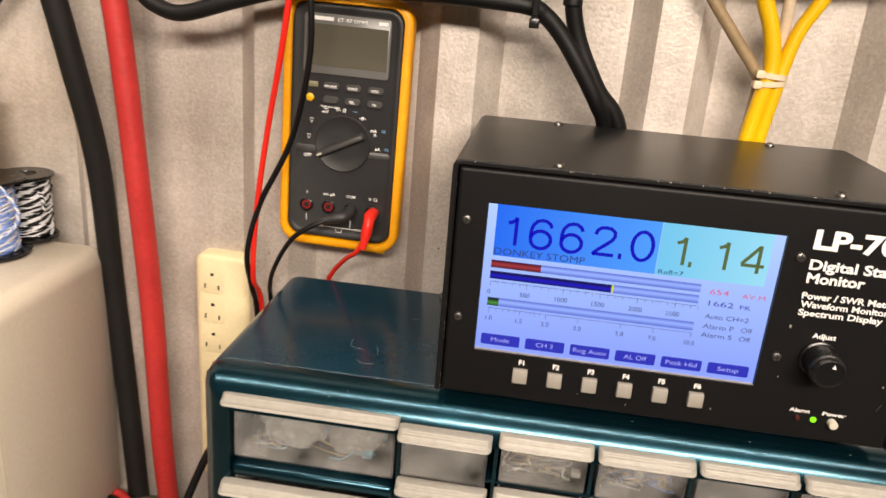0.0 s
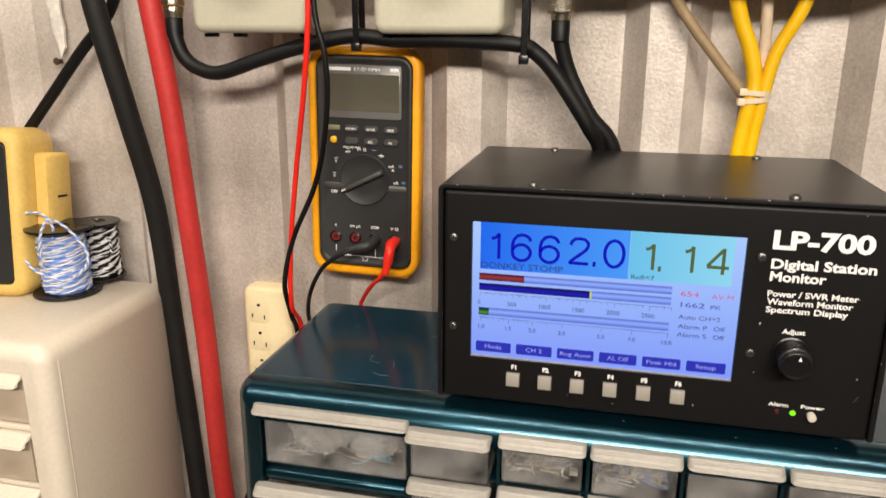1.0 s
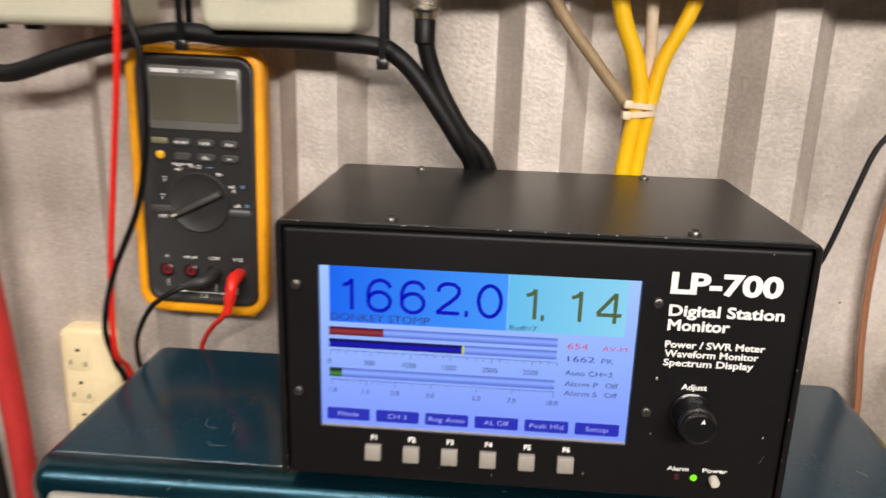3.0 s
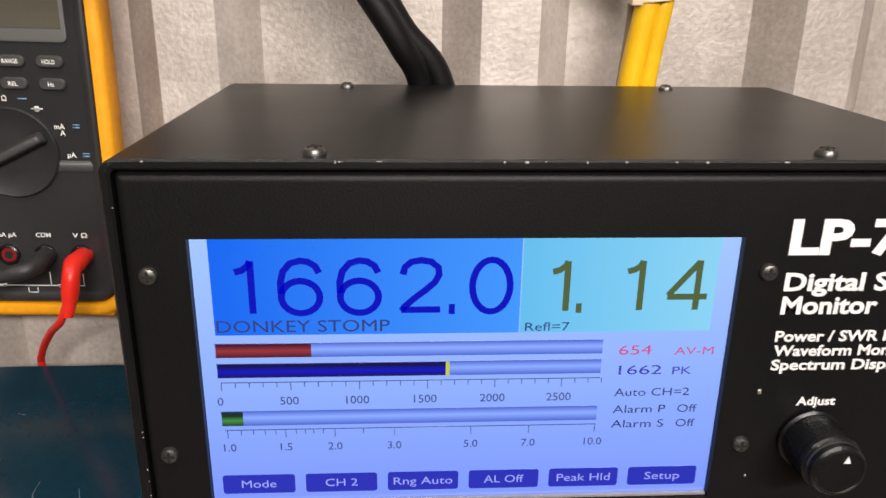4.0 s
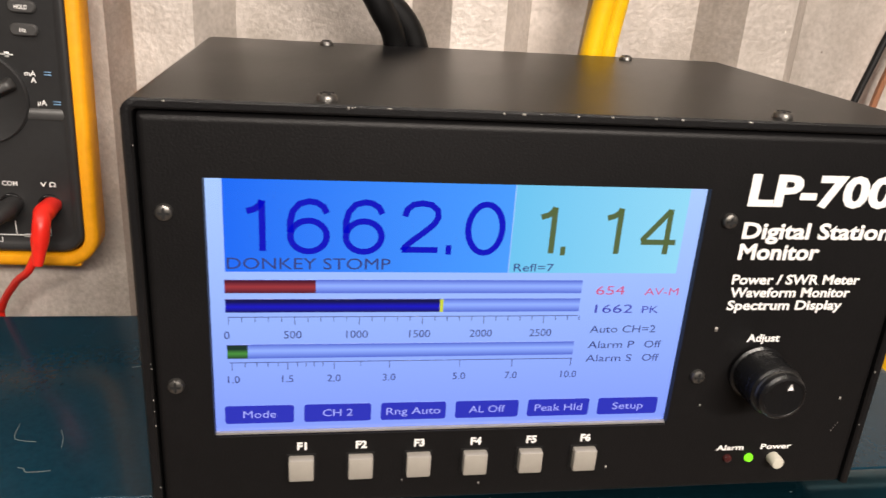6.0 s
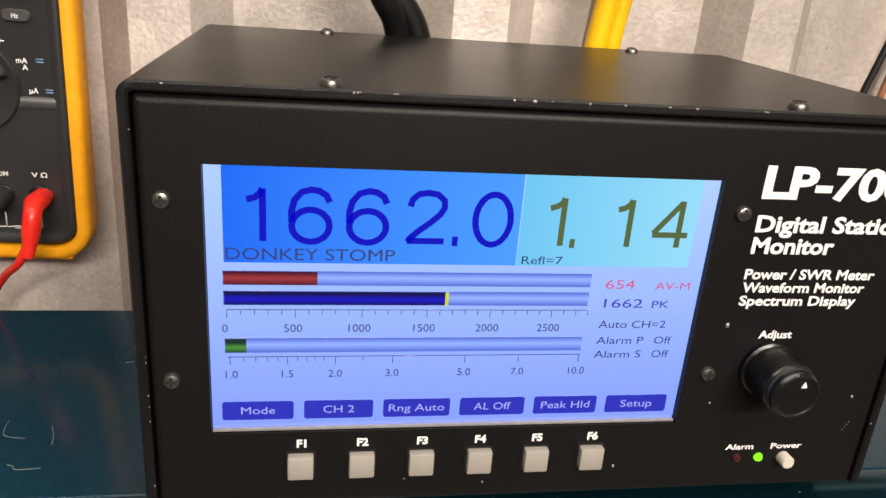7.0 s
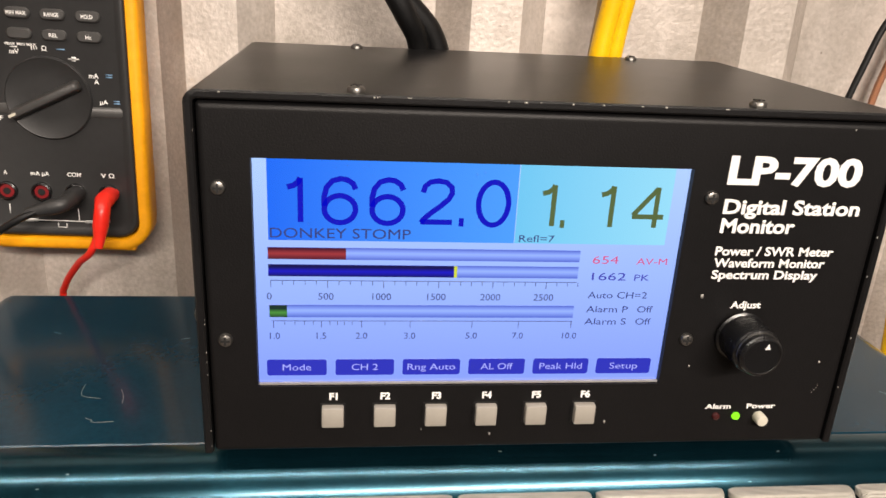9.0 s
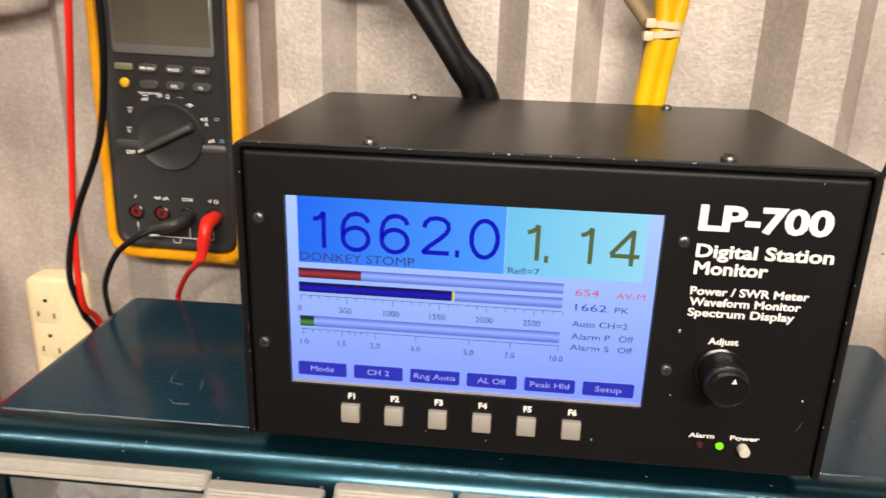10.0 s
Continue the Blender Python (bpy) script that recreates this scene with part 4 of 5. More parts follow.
def multimeter():
    """Hangs on the steel wall. Own axes: x across, z up, y into the wall; face at y = 0."""
    mm = thing("multimeter", (-0.1555, 0.5670, 1.2750), "dark grey multimeter in amber rubber holster, off, on steel wall", "multimeter", turn=pose(0, 0, 0, 0, 1.0, 0))
    w, h = 0.0475, 0.0950
    steps = [(0.003, 0.0150), (0.0, 0.0110), (0.0, -0.0010), (0.0008, -0.0026), (0.0030, -0.0034), (0.0058, -0.0030), (0.0066, -0.0015), (0.0066, 0.010)]
    bm = ringed(bmesh.new(), -w, w, -h, h, 0.017, steps, 6)
    for x in (-0.030, -0.017, -0.004, 0.009, 0.022, 0.034):
        box(bm, x - 0.0035, x + 0.0035, 0.000, 0.006, -h - 0.0007, -h + 0.002, 0.0006)
    part("holster", bm, M_ORANGE, mm, "amber rubber holster", 50)
    part("body", ringed(bmesh.new(), -w + 0.0064, w - 0.0064, -h + 0.0075, h - 0.0070, 0.0115, [(0, 0.0090), (0, -0.0010), (0.0010, -0.0022), (0.0024, -0.0026), (0.0046, -0.0014), (0.0060, -0.0010)], 5), M_CHARCOAL, mm, "dark grey moulded case", 50)
    fy = -0.0012
    part("display_frame", ringed(bmesh.new(), -0.0322, 0.0318, 0.0385, 0.0810, 0.0025, [(0, 0.0), (0, -0.0018), (0.0006, -0.0022)], 3), M_LCDFRAME, mm, "grey display surround")
    part("display", boxed(-0.0302, 0.0300, -0.0025, -0.0015, 0.0445, 0.0738), M_LCD, mm, "blank switched-off display")
    part("maker_bar", chip(-0.0298, -0.0105, 0.0763, 0.0790, -0.0025), M_LETTER, mm)
    lettering("ET-87 DMM", -0.0075, -0.0024, 0.0764, 0.0024, M_LETTER, mm, 0.0215)
    part("badge", chip(0.0225, 0.0295, 0.0765, 0.0790, -0.0025), M_LETTER, mm)
    key = ringed(bmesh.new(), -0.0060, 0.0060, -0.0027, 0.0027, 0.0026, [(0, 0.001), (0, -0.0009), (0.0007, -0.0016)], 4)
    key_me = mesh_of("key", key, M_CHARCOAL2)
    labels = {(0, 0): "MIN MAX", (1, 0): "RANGE", (2, 0): "HOLD", (1, 1): "REL", (2, 1): "Hz"}
    for r, z in enumerate((0.0300, 0.0200)):
        for c, x in enumerate((-0.0105, 0.0062, 0.0230)):
            k = place("key", key_me, mm, (x, fy, z), "oval dark push key")
            if (c, r) in labels:
                lettering(labels[c, r], x, fy - 0.0018, z - 0.0009, 0.0018, M_LETTER, mm, min(0.0095, 0.0014 * len(labels[c, r])), "middle", 0.02)
    part("backlight_key", ringed(bmesh.new(), -0.0318, -0.0205, 0.0283, 0.0323, 0.0010, [(0, 0.001), (0, -0.0020), (0.0006, -0.0024)], 3), M_OLIVE, mm, "olive rectangular key")
    part("function_key", turned(bmesh.new(), (-0.0262, fy, 0.0205), (0, -1, 0), [(0.0029, 0), (0.0029, 0.0010), (0.0020, 0.0016)], 20), M_YELLOW_KEY, mm, "round yellow key")
    lettering("PEAK MIN MAX", -0.0105, fy - 0.0003, 0.0140, 0.0013, M_LETTER, mm, 0.0150, "middle", 0.02)
    # dial
    dx, dz = 0.0005, -0.0120
    part("dial_well", ringed(bmesh.new(), -0.0365, 0.0375, -0.0215, -0.0150, 0.0030, [(0, 0.0), (0, -0.0006), (0.0012, -0.0016)], 4), M_CHARCOAL2, mm, "raised moulded shoulder beside the dial", 60)
    d = part("dial", turned(bmesh.new(), (dx, 0.0, dz), (0, -1, 0), [(0.0214, 0), (0.0214, 0.0022), (0.0207, 0.0030), (0.0200, 0.0026), (0.0100, 0.0024)], 48), M_CHARCOAL, mm, "round dark rotary switch")
    bm = box(bmesh.new(), -0.0200, 0.0185, -0.0098, -0.0020, -0.0032, 0.0032, 0.0016)
    for v in bm.verts:
        if v.co.y < -0.005:
            v.co.z *= 0.62
    bmesh.ops.transform(bm, matrix=Matrix.Translation((dx, 0, dz)) @ Matrix.Rotation(radians(-27), 4, "Y"), verts=bm.verts[:])
    part("dial_grip", bm, M_CHARCOAL2, d, "raised grip of the rotary switch", 50)
    bm = box(bmesh.new(), -0.0196, -0.0158, -0.0102, -0.0088, -0.0007, 0.0007)
    bmesh.ops.transform(bm, matrix=Matrix.Translation((dx, 0, dz)) @ Matrix.Rotation(radians(-27), 4, "Y"), verts=bm.verts[:])
    part("dial_mark", bm, M_POWERKEY, d)
    py = fy - 0.0003
    for s, x, z, mat in (("OFF", -0.0265, -0.0245, M_LETTER), ("V", -0.0262, -0.0110, M_LETTER), ("V", -0.0245, 0.0015, M_LETTER), ("mV", -0.0140, 0.0098, M_LETTER), ("Ω", 0.0005, 0.0120, M_LETTER), ("mA", 0.0235, -0.0005, M_LETTER), ("A", 0.0247, -0.0035, M_LETTER), ("µA", 0.0275, -0.0138, M_LETTER)):
        lettering(s, x, py, z, 0.0023, mat, mm, None, "middle", 0.02)
    marks = bmesh.new()
    for x, z, ww in ((-0.0262, -0.0078, 0.0032), (-0.0245, 0.0047, 0.0032), (-0.0140, 0.0130, 0.0036)):
        box(marks, x - ww / 2, x + ww / 2, py, py + 0.0002, z, z + 0.0005)
    for i in range(3):
        box(marks, -0.0058 + 0.0012 * i, -0.0053 + 0.0012 * i, py, py + 0.0002, 0.0120 + 0.0002 * i, 0.0142 - 0.0002 * i)
    box(marks, 0.0118, 0.0170, py, py + 0.0002, 0.0083, 0.0089)
    box(marks, 0.0134, 0.0154, py, py + 0.0002, 0.0074, 0.0098)
    part("print", marks, M_LETTER, mm, smooth=None)
    marks = bmesh.new()
    for x, z in ((0.0310, 0.0000), (0.0340, -0.0135)):
        box(marks, x - 0.0016, x + 0.0016, py, py + 0.0002, z, z + 0.0006)
        box(marks, x - 0.0016, x + 0.0016, py, py + 0.0002, z + 0.0013, z + 0.0018)
    box(marks, 0.0065, 0.0105, py, py + 0.0002, 0.0128, 0.0134)
    part("print", marks, M_LETTER_BLUE, mm, "blue printed marks", None)
    # jacks
    jacks = (-0.0258, -0.0083, 0.0090, 0.0262)
    for i, (x, s, ww) in enumerate(zip(jacks, ("A", "mA µA", "COM", "V Ω"), (0.0018, 0.0095, 0.0070, 0.0070))):
        j = part("jack", turned(bmesh.new(), (x, -0.0005, -0.0625), (0, -1, 0), [(0.0052, 0), (0.0052, 0.0022), (0.0043, 0.0028), (0.0039, 0.0022), (0.0037, 0.0008)], 24), M_BLACK, mm, "recessed round test socket")
        part("contact", turned(bmesh.new(), (x, -0.0008, -0.0625), (0, -1, 0), [(0.0036, 0.0004), (0.0036, 0.0014), (0.0020, 0.0015), (0.0017, 0.0009)], 20), M_JACK if i != 2 else M_BLACK, j)
        part("pin_hole", turned(bmesh.new(), (x, -0.0022, -0.0625), (0, -1, 0), [(0.0019, 0), (0.0019, 0.0003), (0.0012, 0.00035)], 16), M_HOLLOW_SHADE, j)
        lettering(s, x, py, -0.0535, 0.0022, M_LETTER, mm, ww, "middle", 0.02)
    marks = bmesh.new()
    for x0, x1, z0, z1 in ((-0.0260, -0.0255, -0.0755, -0.0700), (-0.0135, 0.0255, -0.0790, -0.0785), (0.0092, 0.0097, -0.0790, -0.0715), (0.0251, 0.0255, -0.0790, -0.0725), (-0.0185, -0.0120, -0.0795, -0.0778), (0.0128, 0.0185, -0.0797, -0.0781), (-0.0020, 0.0028, -0.0826, -0.0822), (-0.0020, -0.0016, -0.0826, -0.0800), (0.0024, 0.0028, -0.0826, -0.0800)):
        box(marks, x0, x1, py, py + 0.0002, z0, z1)
    part("print", marks, M_LETTER, mm, smooth=None)
    # hanging strap that holds it on the wall
    part("hanger", boxed(-0.006, 0.006, 0.0148, 0.0420, 0.0700, 0.0860, 0.001), M_BLACK, mm, "black strap behind the case")
    return mm


multimeter()


def second_meter():
    """A larger yellow meter, standing on the beige cabinet and leaning back on the wall."""
    m = thing("multimeter", (-0.4980, 0.5000, 1.1525), "dark meter in faded yellow rubber holster on the beige cabinet", "multimeter", turn=pose(0, 0, 0, -7, 0, 7))
    w, h = 0.0480, 0.1500
    steps = [(0.004, 0.0560), (0.0, 0.0500), (0.0, 0.0100), (0.0030, 0.0030), (0.0090, 0.0000), (0.0120, 0.0010), (0.0125, 0.0120)]
    part("holster", ringed(bmesh.new(), -w, w, 0.0, h, 0.018, steps, 6), M_OCHRE, m, "faded yellow rubber holster", 55)
    part("body", ringed(bmesh.new(), -w + 0.0122, w - 0.0122, 0.012, h - 0.012, 0.008, [(0, 0.030), (0, 0.0035), (0.002, 0.0015), (0.006, 0.0020)], 4), M_CHARCOAL, m, "dark grey case", 50)
    part("display", boxed(-0.0270, 0.0270, 0.0012, 0.0022, 0.082, 0.118), M_LCD, m, "blank grey display")
    for i in range(3):
        part("key", ringed(bmesh.new(), -0.024 + 0.018 * i, -0.012 + 0.018 * i, 0.066, 0.073, 0.003, [(0, 0.003), (0, 0.0008), (0.001, 0.0002)], 3), M_CHARCOAL2, m)
    part("dial", turned(bmesh.new(), (0, 0.003, 0.040), (0, -1, 0), [(0.017, 0), (0.017, 0.003), (0.014, 0.005), (0.006, 0.006)], 32), M_CHARCOAL2, m, "round rotary switch")
    bm = ringed(bmesh.new(), w - 0.002, w + 0.0145, 0.0560, 0.1280, 0.004, [(0.002, 0.054), (0, 0.050), (0, 0.024), (0.003, 0.020)], 4)
    part("probe_holder", bm, M_OCHRE, m, "moulded probe holder on the side", 50)
    part("notch", boxed(w + 0.0120, w + 0.0149, 0.030, 0.044, 0.0880, 0.0900), M_HOLLOW_SHADE, m)
    # solid black block standing in for the shaded gap below the holder
    part("probe_holder", ringed(bmesh.new(), w - 0.002, w + 0.008, 0.020, 0.0560, 0.003, [(0, 0.050), (0, 0.026)], 3), M_HOLLOW_SHADE, m, "black block for the shade under the probe holder")
    return m


second_meter()

# ---- wire spools ----


def wound(cx, cy, z0, z1, r, colour_a, colour_b, spool, seed):
    rnd = random.Random(seed)
    for phase, mat in ((0, colour_a), (math.pi, colour_b)):
        bm = bmesh.new()
        pts, turns, per = [], 32, 22
        for i in range(turns * per + 1):
            a = 2 * math.pi * i / per
            lay = i / (turns * per)
            wob = 0.0010 * math.sin(a * 0.37 + seed) + 0.0008 * math.sin(a * 1.71)
            z = z0 + 0.0016 + (z1 - z0 - 0.0032) * lay + 0.0014 * math.sin(a * 0.53 + seed * 2) + 0.0009 * math.sin(a)
            tw = phase + a * 5.3
            rr = r + wob + 0.00095 * math.cos(tw)
            pts.append((cx + rr * math.cos(a), cy + rr * math.sin(a), z + 0.00095 * math.sin(tw)))
        sweep(bm, pts, 0.00078, 5, 2)
        part("winding", bm, mat, spool, smooth=60)


def loops(paths, colour_a, colour_b, spool):
    for phase, mat in ((0, colour_a), (math.pi, colour_b)):
        bm = bmesh.new()
        for path in paths:
            P = [Vector(p) for p in path]
            fine = []
            n = len(P)
            for i in range(n - 1):
                p0, p1, p2, p3 = (P[min(max(i + k, 0), n - 1)] for k in (-1, 0, 1, 2))
                for s in range(14):
                    u = s / 14
                    c = 0.5 * ((2 * p1) + (p2 - p0) * u + (2 * p0 - 5 * p1 + 4 * p2 - p3) * u * u + (3 * p1 - p0 - 3 * p2 + p3) * u ** 3)
                    tw = phase + (i * 14 + s) * 1.05
                    fine.append(c + Vector((math.cos(tw), math.sin(tw), math.cos(tw + 1))) * 0.0006)
            sweep(bm, fine, 0.0008, 5, 1)
        part("loose_wire", bm, mat, spool, smooth=60)


def spool_upright(cx, cy, base, r_flange, r_wind, height, label, colours, seed, paths):
    s = thing("wire_spool", (cx, cy, base), label, "wire spool", "wire spools")
    z0, z1 = base + 0.0025, base + height - 0.0025
    part("core", turned(bmesh.new(), (cx, cy, z0), (0, 0, 1), [(r_wind - 0.0012, 0), (r_wind - 0.0012, z1 - z0)], 28), colours[2], s)
    for z in (base, z1):
        part("flange", turned(bmesh.new(), (cx, cy, z), (0, 0, 1), [(r_flange - 0.0008, 0), (r_flange, 0.0006), (r_flange, 0.0019), (r_flange - 0.0008, 0.0025), (0.0085, 0.0025), (0.0080, 0.0012)], 40), M_BLACK, s, "round black plastic flange")
    part("hole", turned(bmesh.new(), (cx, cy, z1 + 0.0014), (0, 0, 1), [(0.0078, 0), (0.0076, 0.0006)], 24), M_HOLLOW_SHADE, s)
    wound(cx, cy, z0, z1, r_wind, colours[0], colours[1], s, seed)
    if paths:
        loops(paths, colours[0], colours[1], s)
    return s


sc = (-0.4310, 0.5335)
TOPB = 1.1525
spool_upright(*sc, TOPB, 0.0290, 0.0188, 0.0620, "black spool of twisted blue and white wire on beige cabinet", (M_WHITEWIRE, M_BLUEWIRE, M_BLUEWIRE), 3, [
    [(sc[0] - 0.020, sc[1] - 0.010, TOPB + 0.022), (sc[0] - 0.034, sc[1] - 0.014, TOPB + 0.040), (sc[0] - 0.036, sc[1] - 0.012, TOPB + 0.058), (sc[0] - 0.028, sc[1] - 0.012, TOPB + 0.072), (sc[0] - 0.008, sc[1] - 0.012, TOPB + 0.075), (sc[0] + 0.006, sc[1] - 0.016, TOPB + 0.066), (sc[0] + 0.010, sc[1] - 0.022, TOPB + 0.056)],
    [(sc[0] + 0.000, sc[1] - 0.026, TOPB + 0.030), (sc[0] + 0.006, sc[1] - 0.033, TOPB + 0.050), (sc[0] + 0.009, sc[1] - 0.032, TOPB + 0.066), (sc[0] + 0.014, sc[1] - 0.026, TOPB + 0.074), (sc[0] + 0.024, sc[1] - 0.018, TOPB + 0.064), (sc[0] + 0.036, sc[1] - 0.014, TOPB + 0.044), (sc[0] + 0.034, sc[1] - 0.016, TOPB + 0.030), (sc[0] + 0.022, sc[1] - 0.020, TOPB + 0.020)],
    [(sc[0] - 0.026, sc[1] - 0.006, TOPB + 0.045), (sc[0] - 0.024, sc[1] - 0.018, TOPB + 0.034), (sc[0] - 0.004, sc[1] - 0.028, TOPB + 0.026), (sc[0] + 0.018, sc[1] - 0.022, TOPB + 0.018)],
])
spool_upright(-0.4245, 0.5725, TOPB + 0.0026, 0.0222, 0.0165, 0.0545, "black spool of twisted black and white wire on beige cabinet", (M_WHITEWIRE, M_RUBBER, M_RUBBER), 8, [
    [(-0.4090, 0.5650, TOPB + 0.045), (-0.4040, 0.5630, TOPB + 0.040), (-0.4030, 0.5620, TOPB + 0.028)]])

# ---- power strip, cables and leads ----


def power_strip():
    s = thing("power_strip", (-0.2650, 0.5960, 0.93), "ivory plastic power strip fixed upright on the steel wall", "power strip")
    x0, x1, z0, z1, fy = -0.2875, -0.2400, 0.9300, 1.1510, 0.5890
    part("body", ringed(bmesh.new(), x0, x1, z0, z1, 0.0080, [(0, WALL_Y), (0, fy + 0.004), (0.0012, fy + 0.0012), (0.004, fy)], 5), M_IVORY, s, smooth=50)
    slot, pin = mesh_of("slot", boxed(-0.0006, 0.0006, -0.0003, 0.0006, -0.0021, 0.0021), M_HOLLOW_SHADE), mesh_of("earth_hole", boxed(-0.0016, 0.0016, -0.0003, 0.0006, -0.0014, 0.0014, 0.0008), M_HOLLOW_SHADE)
    for i in range(6):
        z = 1.1272 - 0.0281 * i
        sock = part("socket", ringed(bmesh.new(), -0.2835, -0.2605, z - 0.0118, z + 0.0118, 0.006, [(0, fy + 0.0004), (0, fy - 0.00002), (0.0004, fy - 0.00012)], 4), M_IVORY, s, "three-hole socket")
        place("slot", slot, sock, (-0.2784, fy - 0.0001, z - 0.0045))
        place("slot", slot, sock, (-0.2662, fy - 0.0001, z - 0.0055))
        place("earth_hole", pin, sock, (-0.2718, fy - 0.0001, z + 0.0062))
    return s


power_strip()


def cable(name, pts, r, mat, label, category="cable", sides=14, steps=10, group=""):
    return solid(name, sweep(bmesh.new(), pts, r, sides, steps), mat, label, category, group=group, smooth=60)


cable("welding_cable", [(-0.345, 0.560, 1.62), (-0.3375, 0.552, 1.46), (-0.3300, 0.550, 1.4033), (-0.3236, 0.555, 1.3239), (-0.3186, 0.560, 1.2146), (-0.3165, 0.568, 1.1032), (-0.3154, 0.572, 0.9686), (-0.316, 0.580, 0.90)], 0.0094, M_REDCABLE, "thick red rubber cable hanging down the steel wall")
cable("power_cable", [(-0.405, 0.570, 1.62), (-0.388, 0.550, 1.46), (-0.375, 0.540, 1.4031), (-0.3619, 0.550, 1.3138), (-0.3564, 0.568, 1.2260), (-0.3560, 0.578, 1.1145), (-0.3510, 0.580, 1.0085), (-0.3470, 0.580, 0.9239), (-0.346, 0.580, 0.90)], 0.0094, M_RUBBER_WORN, "thick dusty black rubber cable hanging down the steel wall")
cable("thin_cable", [(-0.360, 0.580, 1.47), (-0.3856, 0.578, 1.402), (-0.4257, 0.578, 1.3589), (-0.4832, 0.578, 1.2969), (-0.540, 0.575, 1.235), (-0.60, 0.565, 1.16)], 0.0050, M_RUBBER, "thin black cable slanting across the steel wall")
coax_left = [(-0.3045, 0.541, 1.390), (-0.3042, 0.541, 1.3792), (-0.2975, 0.540, 1.3620), (-0.2850, 0.540, 1.3525), (-0.2659, 0.540, 1.3495), (-0.2308, 0.541, 1.3604), (-0.1922, 0.542, 1.3715), (-0.1552, 0.545, 1.3785), (-0.1195, 0.546, 1.3758), (-0.0761, 0.542, 1.3755), (-0.0291, 0.540, 1.3735), (-0.0150, 0.543, 1.3680), (-0.0017, 0.545, 1.3550), (0.0130, 0.546, 1.3349), (0.0265, 0.549, 1.3140), (0.0350, 0.558, 1.2960), (0.040, 0.570, 1.25), (0.05, 0.572, 1.20)]
cable("coaxial_cable", coax_left, 0.0058, M_RUBBER, "black coaxial cable sagging below the coupler boxes")
cable("coaxial_cable", [(0.0020, 0.549, 1.392), (0.0030, 0.551, 1.3740), (0.0104, 0.554, 1.3508), (0.0262, 0.556, 1.3221), (0.0440, 0.561, 1.2990), (0.054, 0.570, 1.25), (0.062, 0.572, 1.20)], 0.0058, M_RUBBER, "black coaxial cable dropping behind the monitor")

yg = "mains cables tied together"
cable("mains_cable", [(0.112, 0.560, 1.470), (0.1230, 0.563, 1.4028), (0.1350, 0.564, 1.3703), (0.1402, 0.564, 1.3468), (0.1378, 0.563, 1.3300), (0.1342, 0.566, 1.2978), (0.130, 0.570, 1.23), (0.129, 0.572, 1.17)], 0.0056, M_YELLOWCABLE, "bright yellow sheathed mains cable", group=yg)
cable("mains_cable", [(0.186, 0.560, 1.470), (0.1672, 0.563, 1.4027), (0.1532, 0.566, 1.3705), (0.1476, 0.566, 1.3430), (0.1455, 0.564, 1.3300), (0.1425, 0.567, 1.2982), (0.139, 0.571, 1.23), (0.138, 0.573, 1.17)], 0.0048, M_YELLOWCABLE, "bright yellow sheathed mains cable", group=yg)
cable("mains_cable", [(0.141, 0.566, 1.470), (0.1435, 0.568, 1.4027), (0.1449, 0.570, 1.3743), (0.1435, 0.572, 1.3429), (0.1405, 0.573, 1.3300), (0.139, 0.575, 1.28), (0.136, 0.576, 1.20)], 0.0040, M_CREAMCABLE, "cream sheathed mains cable", group=yg)
cable("mains_cable", [(0.045, 0.562, 1.470), (0.0831, 0.566, 1.4029), (0.1116, 0.567, 1.3661), (0.1310, 0.568, 1.3427), (0.1355, 0.571, 1.3300), (0.134, 0.577, 1.28), (0.132, 0.578, 1.20)], 0.0040, M_TANCABLE, "dusty tan sheathed mains cable", group=yg)


def cable_tie(cx, cy, cz, w, d, mat, label, tilt=0.0, tail=0.0):
    t = thing("cable_tie", (cx, cy, cz), label, "cable tie")
    pts = [(cx + w * math.cos(a), cy + d * math.sin(a), cz + tilt * math.cos(a)) for a in (2 * math.pi * k / 20 for k in range(20))]
    bm = bmesh.new()
    rings = []
    for x, y, z in pts:
        o = Vector((x - cx, y - cy, 0)).normalized() * 0.0007
        rings.append([bm.verts.new((x + o.x * s, y + o.y * s, z + h)) for s, h in ((1, -0.0018), (1, 0.0018), (-1, 0.0018), (-1, -0.0018))])
    for a, b in zip(rings, rings[1:] + rings[:1]):
        for k in range(4):
            bm.faces.new((a[k], a[(k + 1) % 4], b[(k + 1) % 4], b[k]))
    part("strap", bm, mat, t, smooth=40)
    part("lock", boxed(cx - w - 0.0006, cx - w + 0.0046, cy - d * 0.55 - 0.003, cy - d * 0.55 + 0.001, cz - tilt - 0.0026, cz - tilt + 0.0026, 0.0006), mat, t)
    if tail:
        part("tail", boxed(cx - 0.0018, cx + 0.0018, cy - d - 0.0014, cy - d, cz, cz + tail), mat, t)
    return t


cable_tie(0.1405, 0.5650, 1.3358, 0.0105, 0.0088, M_TIE, "ivory nylon tie round the yellow cables", 0.0010)
cable_tie(0.1408, 0.5650, 1.3410, 0.0102, 0.0086, M_TIE, "ivory nylon tie round the yellow cables", -0.0008)

